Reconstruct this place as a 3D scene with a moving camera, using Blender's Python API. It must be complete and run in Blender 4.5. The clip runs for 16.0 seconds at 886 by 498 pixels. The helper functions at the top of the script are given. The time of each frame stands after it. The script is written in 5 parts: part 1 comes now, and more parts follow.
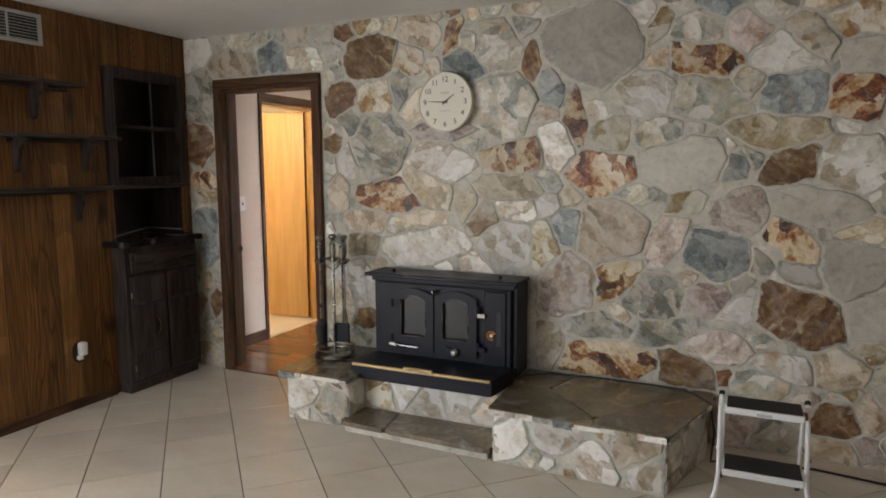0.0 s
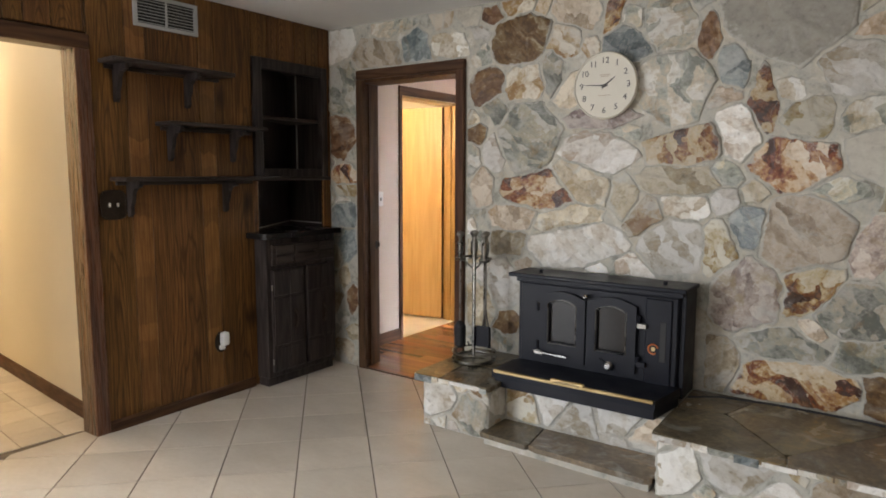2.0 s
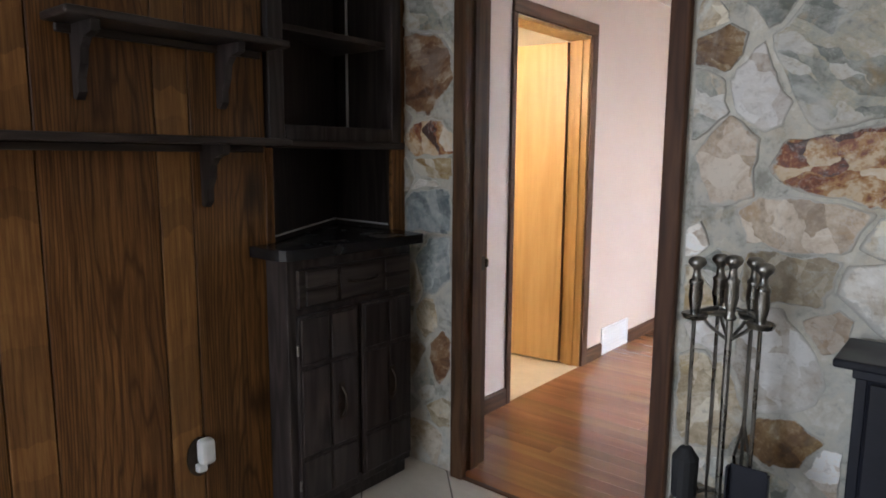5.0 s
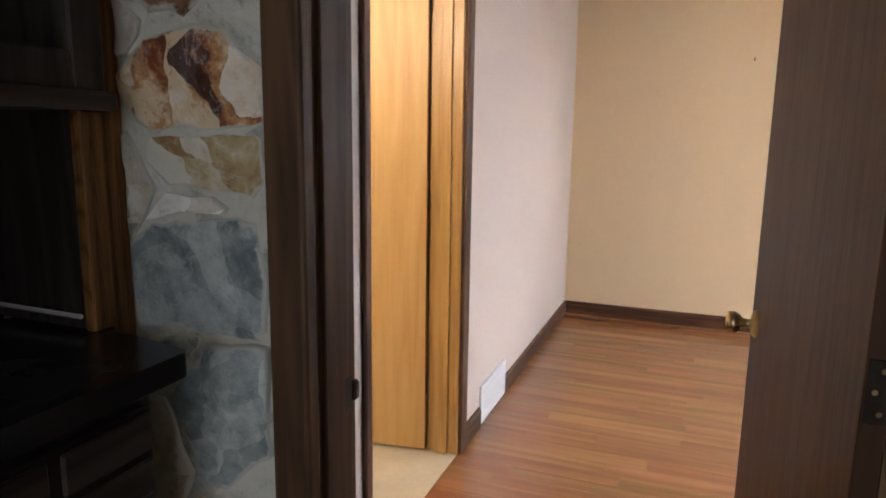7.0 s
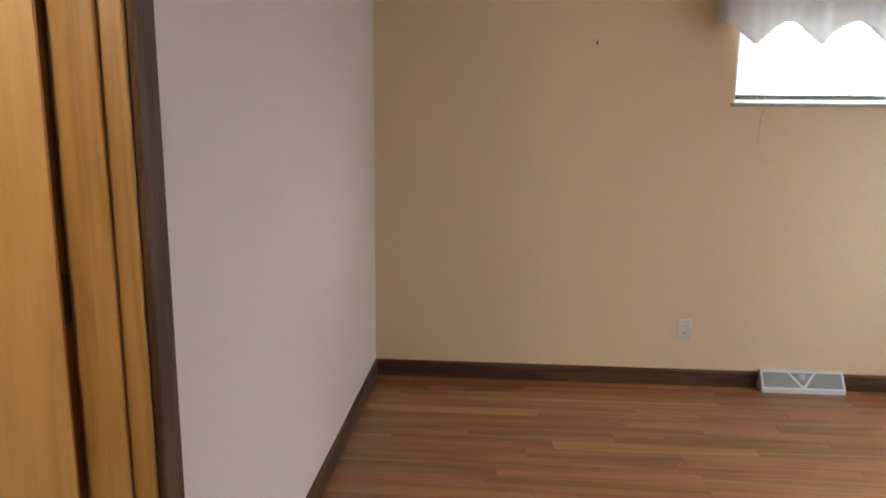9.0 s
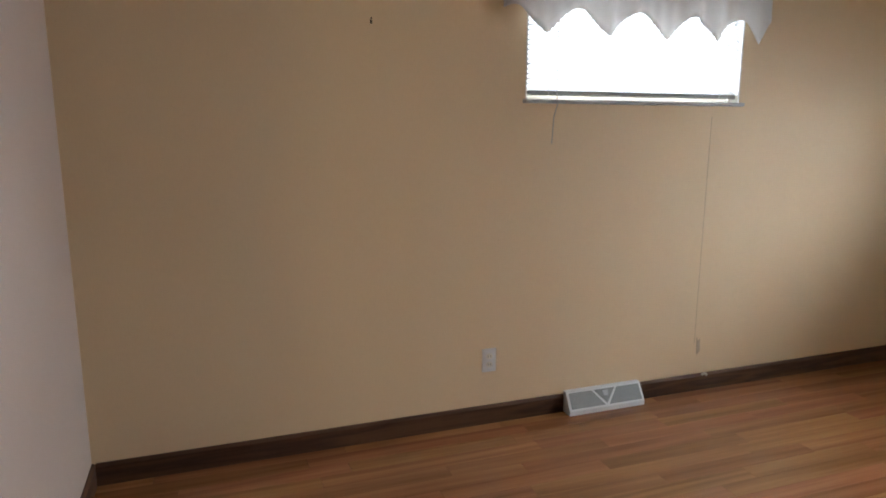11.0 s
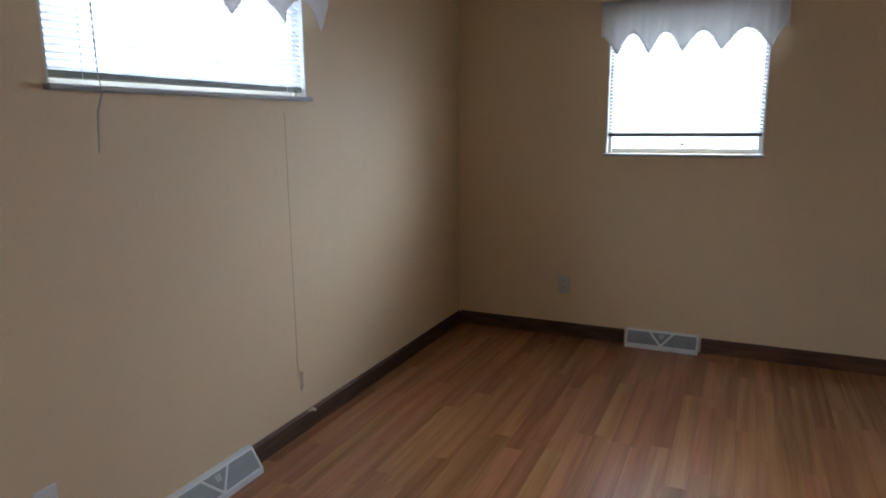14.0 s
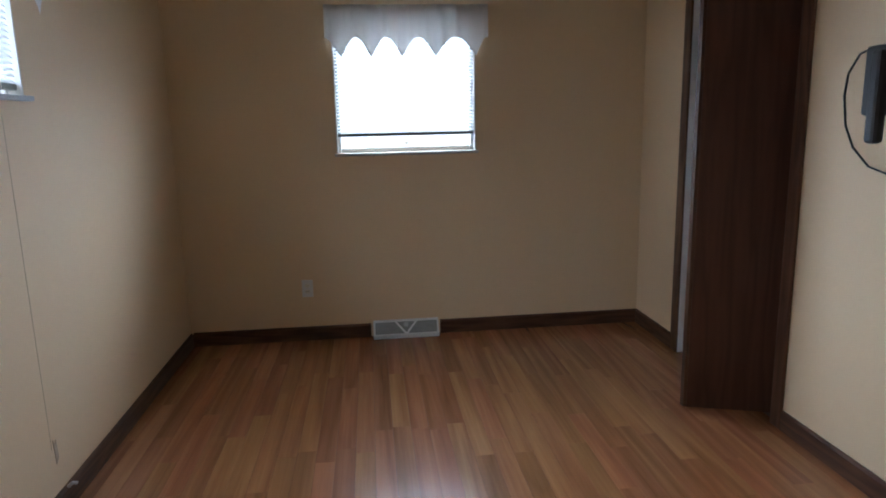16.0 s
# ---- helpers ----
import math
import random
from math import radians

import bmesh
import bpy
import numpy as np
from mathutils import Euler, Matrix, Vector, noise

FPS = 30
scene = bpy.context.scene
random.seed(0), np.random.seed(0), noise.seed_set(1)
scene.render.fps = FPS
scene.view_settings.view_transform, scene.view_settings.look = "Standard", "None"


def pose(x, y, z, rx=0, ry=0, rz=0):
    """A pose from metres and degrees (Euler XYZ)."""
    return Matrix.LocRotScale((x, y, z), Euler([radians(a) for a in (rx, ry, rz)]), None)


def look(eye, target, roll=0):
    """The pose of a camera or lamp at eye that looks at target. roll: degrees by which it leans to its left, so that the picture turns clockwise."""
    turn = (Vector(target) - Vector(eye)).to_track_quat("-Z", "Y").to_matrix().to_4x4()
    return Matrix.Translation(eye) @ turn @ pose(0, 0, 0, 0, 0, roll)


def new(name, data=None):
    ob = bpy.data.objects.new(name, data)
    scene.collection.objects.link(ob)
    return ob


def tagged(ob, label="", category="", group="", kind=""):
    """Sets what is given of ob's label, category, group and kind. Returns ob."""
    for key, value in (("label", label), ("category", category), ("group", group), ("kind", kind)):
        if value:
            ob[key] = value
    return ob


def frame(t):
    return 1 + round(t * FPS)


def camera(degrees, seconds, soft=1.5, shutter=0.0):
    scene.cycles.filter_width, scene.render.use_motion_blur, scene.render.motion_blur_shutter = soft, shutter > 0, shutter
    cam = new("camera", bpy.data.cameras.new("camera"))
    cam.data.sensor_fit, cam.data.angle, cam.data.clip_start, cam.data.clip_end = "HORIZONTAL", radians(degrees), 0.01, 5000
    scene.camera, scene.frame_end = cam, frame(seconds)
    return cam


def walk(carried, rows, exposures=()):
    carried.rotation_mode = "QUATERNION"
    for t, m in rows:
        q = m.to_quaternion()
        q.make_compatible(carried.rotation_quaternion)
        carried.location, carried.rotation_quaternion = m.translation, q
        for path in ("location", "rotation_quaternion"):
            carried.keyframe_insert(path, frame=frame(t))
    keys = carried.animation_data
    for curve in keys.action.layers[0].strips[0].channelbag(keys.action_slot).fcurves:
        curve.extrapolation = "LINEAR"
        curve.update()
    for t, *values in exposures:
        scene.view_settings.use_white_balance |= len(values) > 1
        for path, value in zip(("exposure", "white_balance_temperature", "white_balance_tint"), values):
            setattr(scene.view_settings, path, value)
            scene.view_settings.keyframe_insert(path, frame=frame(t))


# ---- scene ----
cam = camera(68.2, 16.0, soft=1.8)
PATH = [
    (0, (3.694, -3.654, 1.48), (2.878, -1.845, 1.232), -0.2),
    (0.5, (3.664, -3.67, 1.481), (2.755, -1.904, 1.244), -0.2),
    (1, (3.645, -3.682, 1.46), (2.649, -1.961, 1.239), -0.0),
    (1.5, (3.621, -3.636, 1.441), (2.546, -1.964, 1.215), -0.1),
    (2, (3.431, -3.441, 1.399), (2.286, -1.818, 1.168), 0.2),
    (2.5, (3.183, -3.277, 1.417), (1.976, -1.704, 1.155), 0.3),
    (3, (2.965, -3.097, 1.417), (1.631, -1.634, 1.133), 0.2),
    (3.2, (2.873, -2.987, 1.434), (1.488, -1.572, 1.149), 0.2),
    (5.3, (1.686, -1.862, 1.282), (0.493, -0.281, 0.999), 0.4),
    (5.5, (1.54, -1.747, 1.264), (0.407, -0.123, 0.978), 0.4),
    (6, (1.221, -1.458, 1.311), (0.259, 0.269, 1.003), 0.5),
    (6.5, (0.999, -1.111, 1.294), (0.168, 0.68, 0.972), 0.3),
    (7, (0.835, -0.789, 1.318), (0.139, 1.054, 0.972), 0.8),
    (7.5, (0.707, -0.437, 1.334), (0.171, 1.458, 0.981), 0.8),
    (8, (0.681, -0.136, 1.356), (0.328, 1.801, 1.003), 0.5),
    (8.2, (0.687, 0.008, 1.371), (0.379, 1.952, 1.013), 0.4),
    (10.3, (0.463, 1.122, 1.33), (0.77, 3.072, 1.007), 0.6),
    (10.5, (0.463, 1.201, 1.354), (0.863, 3.131, 1.015), 0.4),
    (11, (0.502, 1.335, 1.411), (1.164, 3.186, 1.04), 0.2),
    (11.5, (0.401, 1.493, 1.434), (1.379, 3.197, 1.063), 0.1),
    (12, (0.382, 1.638, 1.424), (1.6, 3.18, 1.052), -0.0),
    (12.5, (0.45, 1.795, 1.408), (1.839, 3.185, 1.036), -0.2),
    (13, (0.519, 1.941, 1.413), (2.045, 3.178, 1.037), -0.3),
    (13.5, (0.561, 2.071, 1.401), (2.213, 3.136, 1.028), -0.5),
    (14, (0.607, 2.255, 1.408), (2.393, 3.074, 1.032), -0.5),
    (14.5, (0.624, 2.354, 1.406), (2.52, 2.858, 1.016), -0.7),
    (15, (0.557, 2.482, 1.384), (2.504, 2.727, 1.002), -0.9),
    (15.5, (0.492, 2.619, 1.388), (2.457, 2.673, 1.018), -1.2),
    (16, (0.56, 2.851, 1.414), (2.511, 2.638, 1.027), -1.3),
]
EXPOSURES = [(0, -0.14, 6800, 16), (3.2, 0.14, 6400, 16), (5.3, -0.12, 5950, 16), (6.5, -0.2, 6000, 15), (7.2, -0.48, 6050, 15), (8.2, -1.0, 6200, 14), (10.3, -1.36, 6300, 14), (11, -1.62, 6200, 14), (12.5, -2.26, 5760, 12), (14, -2.12, 5500, 12), (16, -2.15, 5380, 12)]
walk(cam, [(t, look(*p)) for t, *p in PATH], EXPOSURES)

# ---- world and light ----
world = bpy.data.worlds.new("world")
scene.world = world
world.use_nodes = True
sky = world.node_tree.nodes.new("ShaderNodeTexSky")
sky.sky_type, sky.sun_disc, sky.sun_elevation, sky.sun_rotation = "NISHITA", False, radians(50), radians(160)
world.node_tree.links.new(sky.outputs[0], world.node_tree.nodes["Background"].inputs[0])
world.node_tree.nodes["Background"].inputs[1].default_value = 0.12


def window_light(name, m, width, height, power, colour):
    """An area lamp for the sky's light in a window or an assumed opening."""
    data = bpy.data.lights.new(name, "AREA")
    data.shape, data.size, data.size_y, data.energy, data.color = "RECTANGLE", width, height, power, colour
    ob = new(name, data)
    ob.matrix_basis = m
    return ob


window_light("window_light_north", look((3.0, 4.80, 2.30), (3.0, 4.1, 1.98)), 4.0, 2.0, 2700, (0.87, 0.95, 1.0))
window_light("window_light_east", look((5.55, 2.605, 2.15), (4.85, 2.605, 1.90)), 2.4, 2.3, 2550, (0.85, 0.94, 1.0))
# lamps added in assumed openings of the unseen west and south walls
window_light("patio_light", look((-0.22, -4.35, 1.05), (1.2, -3.1, 0.4)), 2.2, 2.0, 132, (0.87, 0.95, 1.0))
window_light("south_light", look((2.1, -6.22, 1.5), (1.5, -5.0, 0.9)), 1.8, 1.1, 18, (0.88, 0.955, 1.0))


# ---- materials ----
def node(nt, kind, into=None, **props):
    n = nt.nodes.new("ShaderNode" + kind)
    if "operation" in props:
        n.operation = props["operation"]
    if "data_type" in props:
        n.data_type = props["data_type"]
    if "rotation_type" in props:
        n.rotation_type = props["rotation_type"]
    for k, v in (into or {}).items():
        if isinstance(v, bpy.types.NodeSocket):
            nt.links.new(v, n.inputs[k])
        else:
            n.inputs[k].default_value = v
    return n


def blank(name, rough=0.5, metal=0.0):
    m = bpy.data.materials.new(name)
    m.use_nodes = True
    b = m.node_tree.nodes["Principled BSDF"]
    b.inputs["Roughness"].default_value, b.inputs["Metallic"].default_value = rough, metal
    return m, m.node_tree, b


def coords(nt, scale=(1, 1, 1)):
    """Object coordinates, shifted by each object's own random number."""
    tc, info = node(nt, "TexCoord"), node(nt, "ObjectInfo")
    shift = node(nt, "Math", {0: info.outputs["Random"], 1: 37.0}, operation="MULTIPLY")
    add = node(nt, "VectorMath", {0: tc.outputs["Object"], 1: shift.outputs[0]}, operation="ADD")
    mp = node(nt, "Mapping", {"Vector": add.outputs[0], "Scale": scale})
    return mp.outputs[0], info.outputs["Random"]


def ramp(nt, fac, stops, sharp=False):
    r = node(nt, "ValToRGB", {"Fac": fac})
    r.color_ramp.interpolation = "EASE" if sharp else "LINEAR"
    els = r.color_ramp.elements
    while len(els) < len(stops):
        els.new(0.5)
    for e, (at, c) in zip(els, stops):
        e.position, e.color = at, (*c, 1)
    return r.outputs[0]


def vary(nt, colour, rand, amount, hue=0.0):
    v = node(nt, "MapRange", {"Value": rand, 3: 1 - amount, 4: 1 + amount})
    h = node(nt, "Math", {0: rand, 1: 7.31}, operation="MULTIPLY")
    h = node(nt, "Math", {0: h.outputs[0]}, operation="FRACT")
    h = node(nt, "MapRange", {"Value": h.outputs[0], 3: 0.5 - hue, 4: 0.5 + hue})
    return node(nt, "HueSaturation", {"Hue": h.outputs[0], "Value": v.outputs[0], "Color": colour}).outputs[0]


def surface(name, dark, light, scale=4.0, fine=60.0, rough=(0.5, 0.7), bump=0.15, dist=0.002, metal=0.0, change=0.06, stretch=(1, 1, 1), contrast=(0.3, 0.7), detail=4.0):
    """A plain surface with stains at one scale and grain at another."""
    m, nt, b = blank(name, metal=metal)
    v, rand = coords(nt, stretch)
    big = node(nt, "TexNoise", {"Vector": v, "Scale": scale, "Detail": detail}).outputs[0]
    small = node(nt, "TexNoise", {"Vector": v, "Scale": fine, "Detail": min(detail, 3.0)}).outputs[0]
    both = node(nt, "Mix", {0: 0.3, 2: big, 3: small}, data_type="FLOAT").outputs[0]
    c = ramp(nt, both, [(contrast[0], dark), (contrast[1], light)])
    nt.links.new(vary(nt, c, rand, change), b.inputs["Base Color"])
    r = node(nt, "MapRange", {"Value": big, 1: 0.3, 2: 0.7, 3: rough[0], 4: rough[1]})
    nt.links.new(r.outputs[0], b.inputs["Roughness"])
    bp = node(nt, "Bump", {"Strength": bump, "Distance": dist, "Height": small})
    nt.links.new(bp.outputs[0], b.inputs["Normal"])
    return m


def timber(name, dark, mid, light, axis=2, scale=1.0, rough=(0.35, 0.55), change=0.2, bump=0.12, ring=0.55, coat=0.0, knots=False, along=0.75, pore=2.2):
    """Wood with its grain along one axis: figure, pores and board-to-board change."""
    m, nt, b = blank(name)
    s = [9.0 * scale] * 3
    s[axis] = along * scale
    v, rand = coords(nt, s)
    warp = node(nt, "TexNoise", {"Vector": v, "Scale": 0.55, "Detail": 3.0}).outputs[0]
    rings = node(nt, "Math", {0: warp, 1: 17.0}, operation="MULTIPLY")
    rings = node(nt, "Math", {0: rings.outputs[0], 1: 1.0}, operation="PINGPONG").outputs[0]
    s2 = [70.0 * scale] * 3
    s2[axis] = pore * scale
    v2, _ = coords(nt, s2)
    pores = node(nt, "TexNoise", {"Vector": v2, "Scale": 1.6, "Detail": 5.0, "Roughness": 0.7}).outputs[0]
    broad = node(nt, "TexNoise", {"Vector": v, "Scale": 0.35, "Detail": 1.0}).outputs[0]
    f = node(nt, "Mix", {0: ring, 2: pores, 3: rings}, data_type="FLOAT").outputs[0]
    f = node(nt, "Mix", {0: 0.35, 2: f, 3: broad}, data_type="FLOAT").outputs[0]
    c = ramp(nt, f, [(0.28, dark), (0.48, mid), (0.72, light)])
    if knots:
        tc = node(nt, "TexCoord")
        kv = [3.2, 3.2, 3.2]
        kv[axis] = 1.6
        km = node(nt, "Mapping", {"Vector": tc.outputs["Object"], "Scale": kv})
        kn = node(nt, "TexVoronoi", {"Vector": km.outputs[0], "Scale": 1.0}).outputs["Distance"]
        ks = node(nt, "MapRange", {"Value": kn, 1: 0.05, 2: 0.2, 3: 0.85, 4: 0.0})
        c = node(nt, "Mix", {0: ks.outputs[0], 6: c, 7: (*[d * 0.45 for d in dark], 1)}, data_type="RGBA").outputs[2]
    nt.links.new(vary(nt, c, rand, change, 0.008), b.inputs["Base Color"])
    r = node(nt, "MapRange", {"Value": pores, 1: 0.3, 2: 0.7, 3: rough[0], 4: rough[1]})
    nt.links.new(r.outputs[0], b.inputs["Roughness"])
    bp = node(nt, "Bump", {"Strength": bump, "Distance": 0.001, "Height": pores})
    nt.links.new(bp.outputs[0], b.inputs["Normal"])
    b.inputs["Coat Weight"].default_value = coat
    b.inputs["Coat Roughness"].default_value = 0.25
    return m


def plank(name, dark, mid, light, blocky):
    """Panelling boards: cathedral figure on the wide ones, short tonal blocks on the narrow ones."""
    m, nt, b = blank(name)
    v, rand = coords(nt, (60, 60, 2.4))
    pores = node(nt, "TexNoise", {"Vector": v, "Scale": 1.5, "Detail": 5.0, "Roughness": 0.7}).outputs[0]
    slow, _ = coords(nt, (7, 7, 1.1))
    bend = node(nt, "TexNoise", {"Vector": slow, "Scale": 1.0, "Detail": 3.0}).outputs[0]
    c = ramp(nt, pores, [(0.30, dark), (0.50, mid), (0.74, light)])
    axes = node(nt, "SeparateXYZ", {0: node(nt, "TexCoord").outputs["Generated"]})
    own = node(nt, "Math", {0: rand, 1: 23.0}, operation="MULTIPLY").outputs[0]
    if blocky:
        at = node(nt, "Math", {0: axes.outputs[2], 1: 27.0, 2: own}, operation="MULTIPLY_ADD").outputs[0]
        wob = node(nt, "Math", {0: bend, 1: 2.4, 2: at}, operation="MULTIPLY_ADD").outputs[0]
        cell = node(nt, "Math", {0: wob}, operation="FLOOR").outputs[0]
        tone = node(nt, "TexWhiteNoise")
        tone.noise_dimensions = "1D"
        nt.links.new(cell, tone.inputs["W"])
        gain = node(nt, "MapRange", {"Value": tone.outputs["Value"], 3: 0.78, 4: 1.34}).outputs[0]
    else:
        across = node(nt, "Math", {0: axes.outputs[1], 1: 0.5}, operation="SUBTRACT").outputs[0]
        drift = node(nt, "MapRange", {"Value": rand, 3: -0.22, 4: 0.22}).outputs[0]
        across = node(nt, "Math", {0: across, 1: drift}, operation="ADD").outputs[0]
        bow = node(nt, "Math", {0: across, 1: across}, operation="MULTIPLY").outputs[0]
        bow = node(nt, "Math", {0: bow, 1: 30.0, 2: own}, operation="MULTIPLY_ADD").outputs[0]
        f = node(nt, "Math", {0: axes.outputs[2], 1: 5.5, 2: bow}, operation="MULTIPLY_ADD").outputs[0]
        f = node(nt, "Math", {0: bend, 1: 7.0, 2: f}, operation="MULTIPLY_ADD").outputs[0]
        rings = node(nt, "Math", {0: f, 1: 0.5}, operation="PINGPONG").outputs[0]
        edge = node(nt, "MapRange", {"Value": rings, 1: 0.02, 2: 0.24, 3: 0.72, 4: 0.0}).outputs[0]
        c = node(nt, "Mix", {0: edge, 6: c, 7: (*dark, 1)}, data_type="RGBA").outputs[2]
        kv = node(nt, "Mapping", {"Vector": node(nt, "TexCoord").outputs["Object"], "Scale": (3.4, 3.4, 1.9)}).outputs[0]
        knot = node(nt, "TexVoronoi", {"Vector": kv, "Scale": 1.0}).outputs["Distance"]
        knot = node(nt, "MapRange", {"Value": knot, 1: 0.06, 2: 0.2, 3: 0.85, 4: 0.0}).outputs[0]
        c = node(nt, "Mix", {0: knot, 6: c, 7: (*[d * 0.5 for d in dark], 1)}, data_type="RGBA").outputs[2]
        gain = node(nt, "MapRange", {"Value": bend, 1: 0.35, 2: 0.65, 3: 0.82, 4: 1.2}).outputs[0]
    c = node(nt, "HueSaturation", {"Value": gain, "Color": c}).outputs[0]
    nt.links.new(vary(nt, c, rand, 0.1, 0.006), b.inputs["Base Color"])
    r = node(nt, "MapRange", {"Value": pores, 1: 0.3, 2: 0.7, 3: 0.38, 4: 0.55})
    nt.links.new(r.outputs[0], b.inputs["Roughness"])
    bp = node(nt, "Bump", {"Strength": 0.12, "Distance": 0.001, "Height": pores})
    nt.links.new(bp.outputs[0], b.inputs["Normal"])
    b.inputs["Specular IOR Level"].default_value = 0.3
    return m


def rock(name, stops, patch=5.0, rough=(0.28, 0.6), change=0.26, sharp=False, streak=0.2, vein=0.35, stain_sheen=0.6, relief=0.02, facet=0.3, fleck=0.3):
    """Split field stone: broken facets, mineral patches, bedding streaks, stains, painted sheen and crags."""
    m, nt, b = blank(name)
    v, rand = coords(nt)
    spin = node(nt, "Math", {0: rand, 1: 6.28}, operation="MULTIPLY").outputs[0]
    rot = node(nt, "VectorRotate", {"Vector": v, "Axis": (0, 0, 1), "Angle": spin}, rotation_type="AXIS_ANGLE").outputs[0]
    bend = node(nt, "TexNoise", {"Vector": v, "Scale": 7.0, "Detail": 3.0}).outputs[1]
    bend = node(nt, "VectorMath", {0: bend, 1: (0.16, 0.16, 0.16)}, operation="MULTIPLY").outputs[0]
    bent = node(nt, "VectorMath", {0: rot, 1: bend}, operation="ADD").outputs[0]
    bent = node(nt, "Mapping", {"Vector": bent, "Scale": (0.7, 1.5, 1.0)}).outputs[0]
    chips = node(nt, "TexVoronoi", {"Vector": bent, "Scale": 11.0})
    chip = node(nt, "SeparateColor", {0: chips.outputs["Color"]}).outputs[0]
    n1 = node(nt, "TexNoise", {"Vector": rot, "Scale": patch, "Detail": 7.0, "Roughness": 0.66, "Distortion": 0.7}).outputs[0]
    wide = node(nt, "MapRange", {"Value": n1, 1: 0.34, 2: 0.66, 3: 0.22, 4: 0.78}).outputs[0]
    st = node(nt, "Mapping", {"Vector": bent, "Scale": (3.0, 15.0, 8.0)}).outputs[0]
    n2 = node(nt, "TexNoise", {"Vector": st, "Scale": 1.0, "Detail": 6.0, "Roughness": 0.6, "Distortion": 0.8}).outputs[0]
    n3 = node(nt, "TexNoise", {"Vector": v, "Scale": 34.0, "Detail": 5.0, "Roughness": 0.72}).outputs[0]
    f = node(nt, "Mix", {0: streak, 2: wide, 3: n2}, data_type="FLOAT").outputs[0]
    f = node(nt, "Mix", {0: facet, 2: f, 3: chip}, data_type="FLOAT").outputs[0]
    f = node(nt, "Mix", {0: 0.3, 2: f, 3: n3}, data_type="FLOAT").outputs[0]
    f = node(nt, "MapRange", {"Value": f, 1: 0.32, 2: 0.68, 3: 0.22, 4: 0.80}).outputs[0]
    c = ramp(nt, f, stops, sharp)
    n4 = node(nt, "TexNoise", {"Vector": rot, "Scale": 4.6, "Detail": 6.0, "Roughness": 0.64, "Distortion": 0.8}).outputs[0]
    rusty = node(nt, "MapRange", {"Value": n4, 1: 0.56, 2: 0.66, 3: 0.0, 4: stain_sheen}).outputs[0]
    c = node(nt, "Mix", {0: rusty, 6: c, 7: (0.37, 0.25, 0.11, 1)}, data_type="RGBA").outputs[2]
    # pale greenish patches paint the stone's sheen into the colour
    sheen = node(nt, "MapRange", {"Value": n4, 1: 0.45, 2: 0.34, 3: 0.0, 4: stain_sheen}).outputs[0]
    c = node(nt, "Mix", {0: sheen, 6: c, 7: (0.58, 0.58, 0.53, 1)}, data_type="RGBA").outputs[2]
    speck = node(nt, "MapRange", {"Value": n3, 1: 0.56, 2: 0.70, 3: 0.0, 4: fleck}).outputs[0]
    c = node(nt, "Mix", {0: speck, 6: c, 7: (0.62, 0.57, 0.48, 1)}, data_type="RGBA").outputs[2]
    pit = node(nt, "MapRange", {"Value": n3, 1: 0.43, 2: 0.30, 3: 0.0, 4: 0.3}).outputs[0]
    c = node(nt, "Mix", {0: pit, 6: c, 7: (0.10, 0.085, 0.065, 1)}, data_type="RGBA").outputs[2]
    off = node(nt, "Math", {0: n1, 1: 0.5}, operation="SUBTRACT").outputs[0]
    off = node(nt, "Math", {0: off}, operation="ABSOLUTE").outputs[0]
    line = node(nt, "MapRange", {"Value": off, 1: 0.0, 2: 0.012, 3: vein, 4: 0.0}).outputs[0]
    c = node(nt, "Mix", {0: line, 6: c, 7: (0.60, 0.58, 0.53, 1)}, data_type="RGBA").outputs[2]
    c = vary(nt, c, rand, change, 0.012)
    rim = nt.nodes.new("ShaderNodeAttribute")
    rim.attribute_name = "smear"
    patchy = node(nt, "TexNoise", {"Vector": v, "Scale": 13.0, "Detail": 6.0, "Roughness": 0.7}).outputs[0]
    wipe = node(nt, "MapRange", {"Value": patchy, 1: 0.3, 2: 0.7, 3: -0.55, 4: 0.55}).outputs[0]
    wipe = node(nt, "Math", {0: rim.outputs["Fac"], 1: wipe}, operation="ADD").outputs[0]
    wipe = node(nt, "MapRange", {"Value": wipe, 1: 0.62, 2: 0.86, 3: 0.0, 4: 0.88}).outputs[0]
    c = node(nt, "Mix", {0: wipe, 6: c, 7: (0.51, 0.495, 0.44, 1)}, data_type="RGBA").outputs[2]
    nt.links.new(c, b.inputs["Base Color"])
    r = node(nt, "MapRange", {"Value": n1, 1: 0.35, 2: 0.65, 3: rough[0], 4: rough[1]})
    nt.links.new(r.outputs[0], b.inputs["Roughness"])
    h = node(nt, "Mix", {0: 0.3, 2: n2, 3: n3}, data_type="FLOAT").outputs[0]
    h = node(nt, "Mix", {0: 0.5, 2: h, 3: n1}, data_type="FLOAT").outputs[0]
    h = node(nt, "Mix", {0: 0.3, 2: h, 3: chips.outputs["Distance"]}, data_type="FLOAT").outputs[0]
    bp = node(nt, "Bump", {"Strength": 0.9, "Distance": relief, "Height": h})
    nt.links.new(bp.outputs[0], b.inputs["Normal"])
    return m


def glowing(name, colour, strength):
    m, nt, b = blank(name, 0.4)
    b.inputs["Base Color"].default_value = (0.9, 0.88, 0.82, 1)
    b.inputs["Emission Color"].default_value, b.inputs["Emission Strength"].default_value = (*colour, 1), strength
    return m


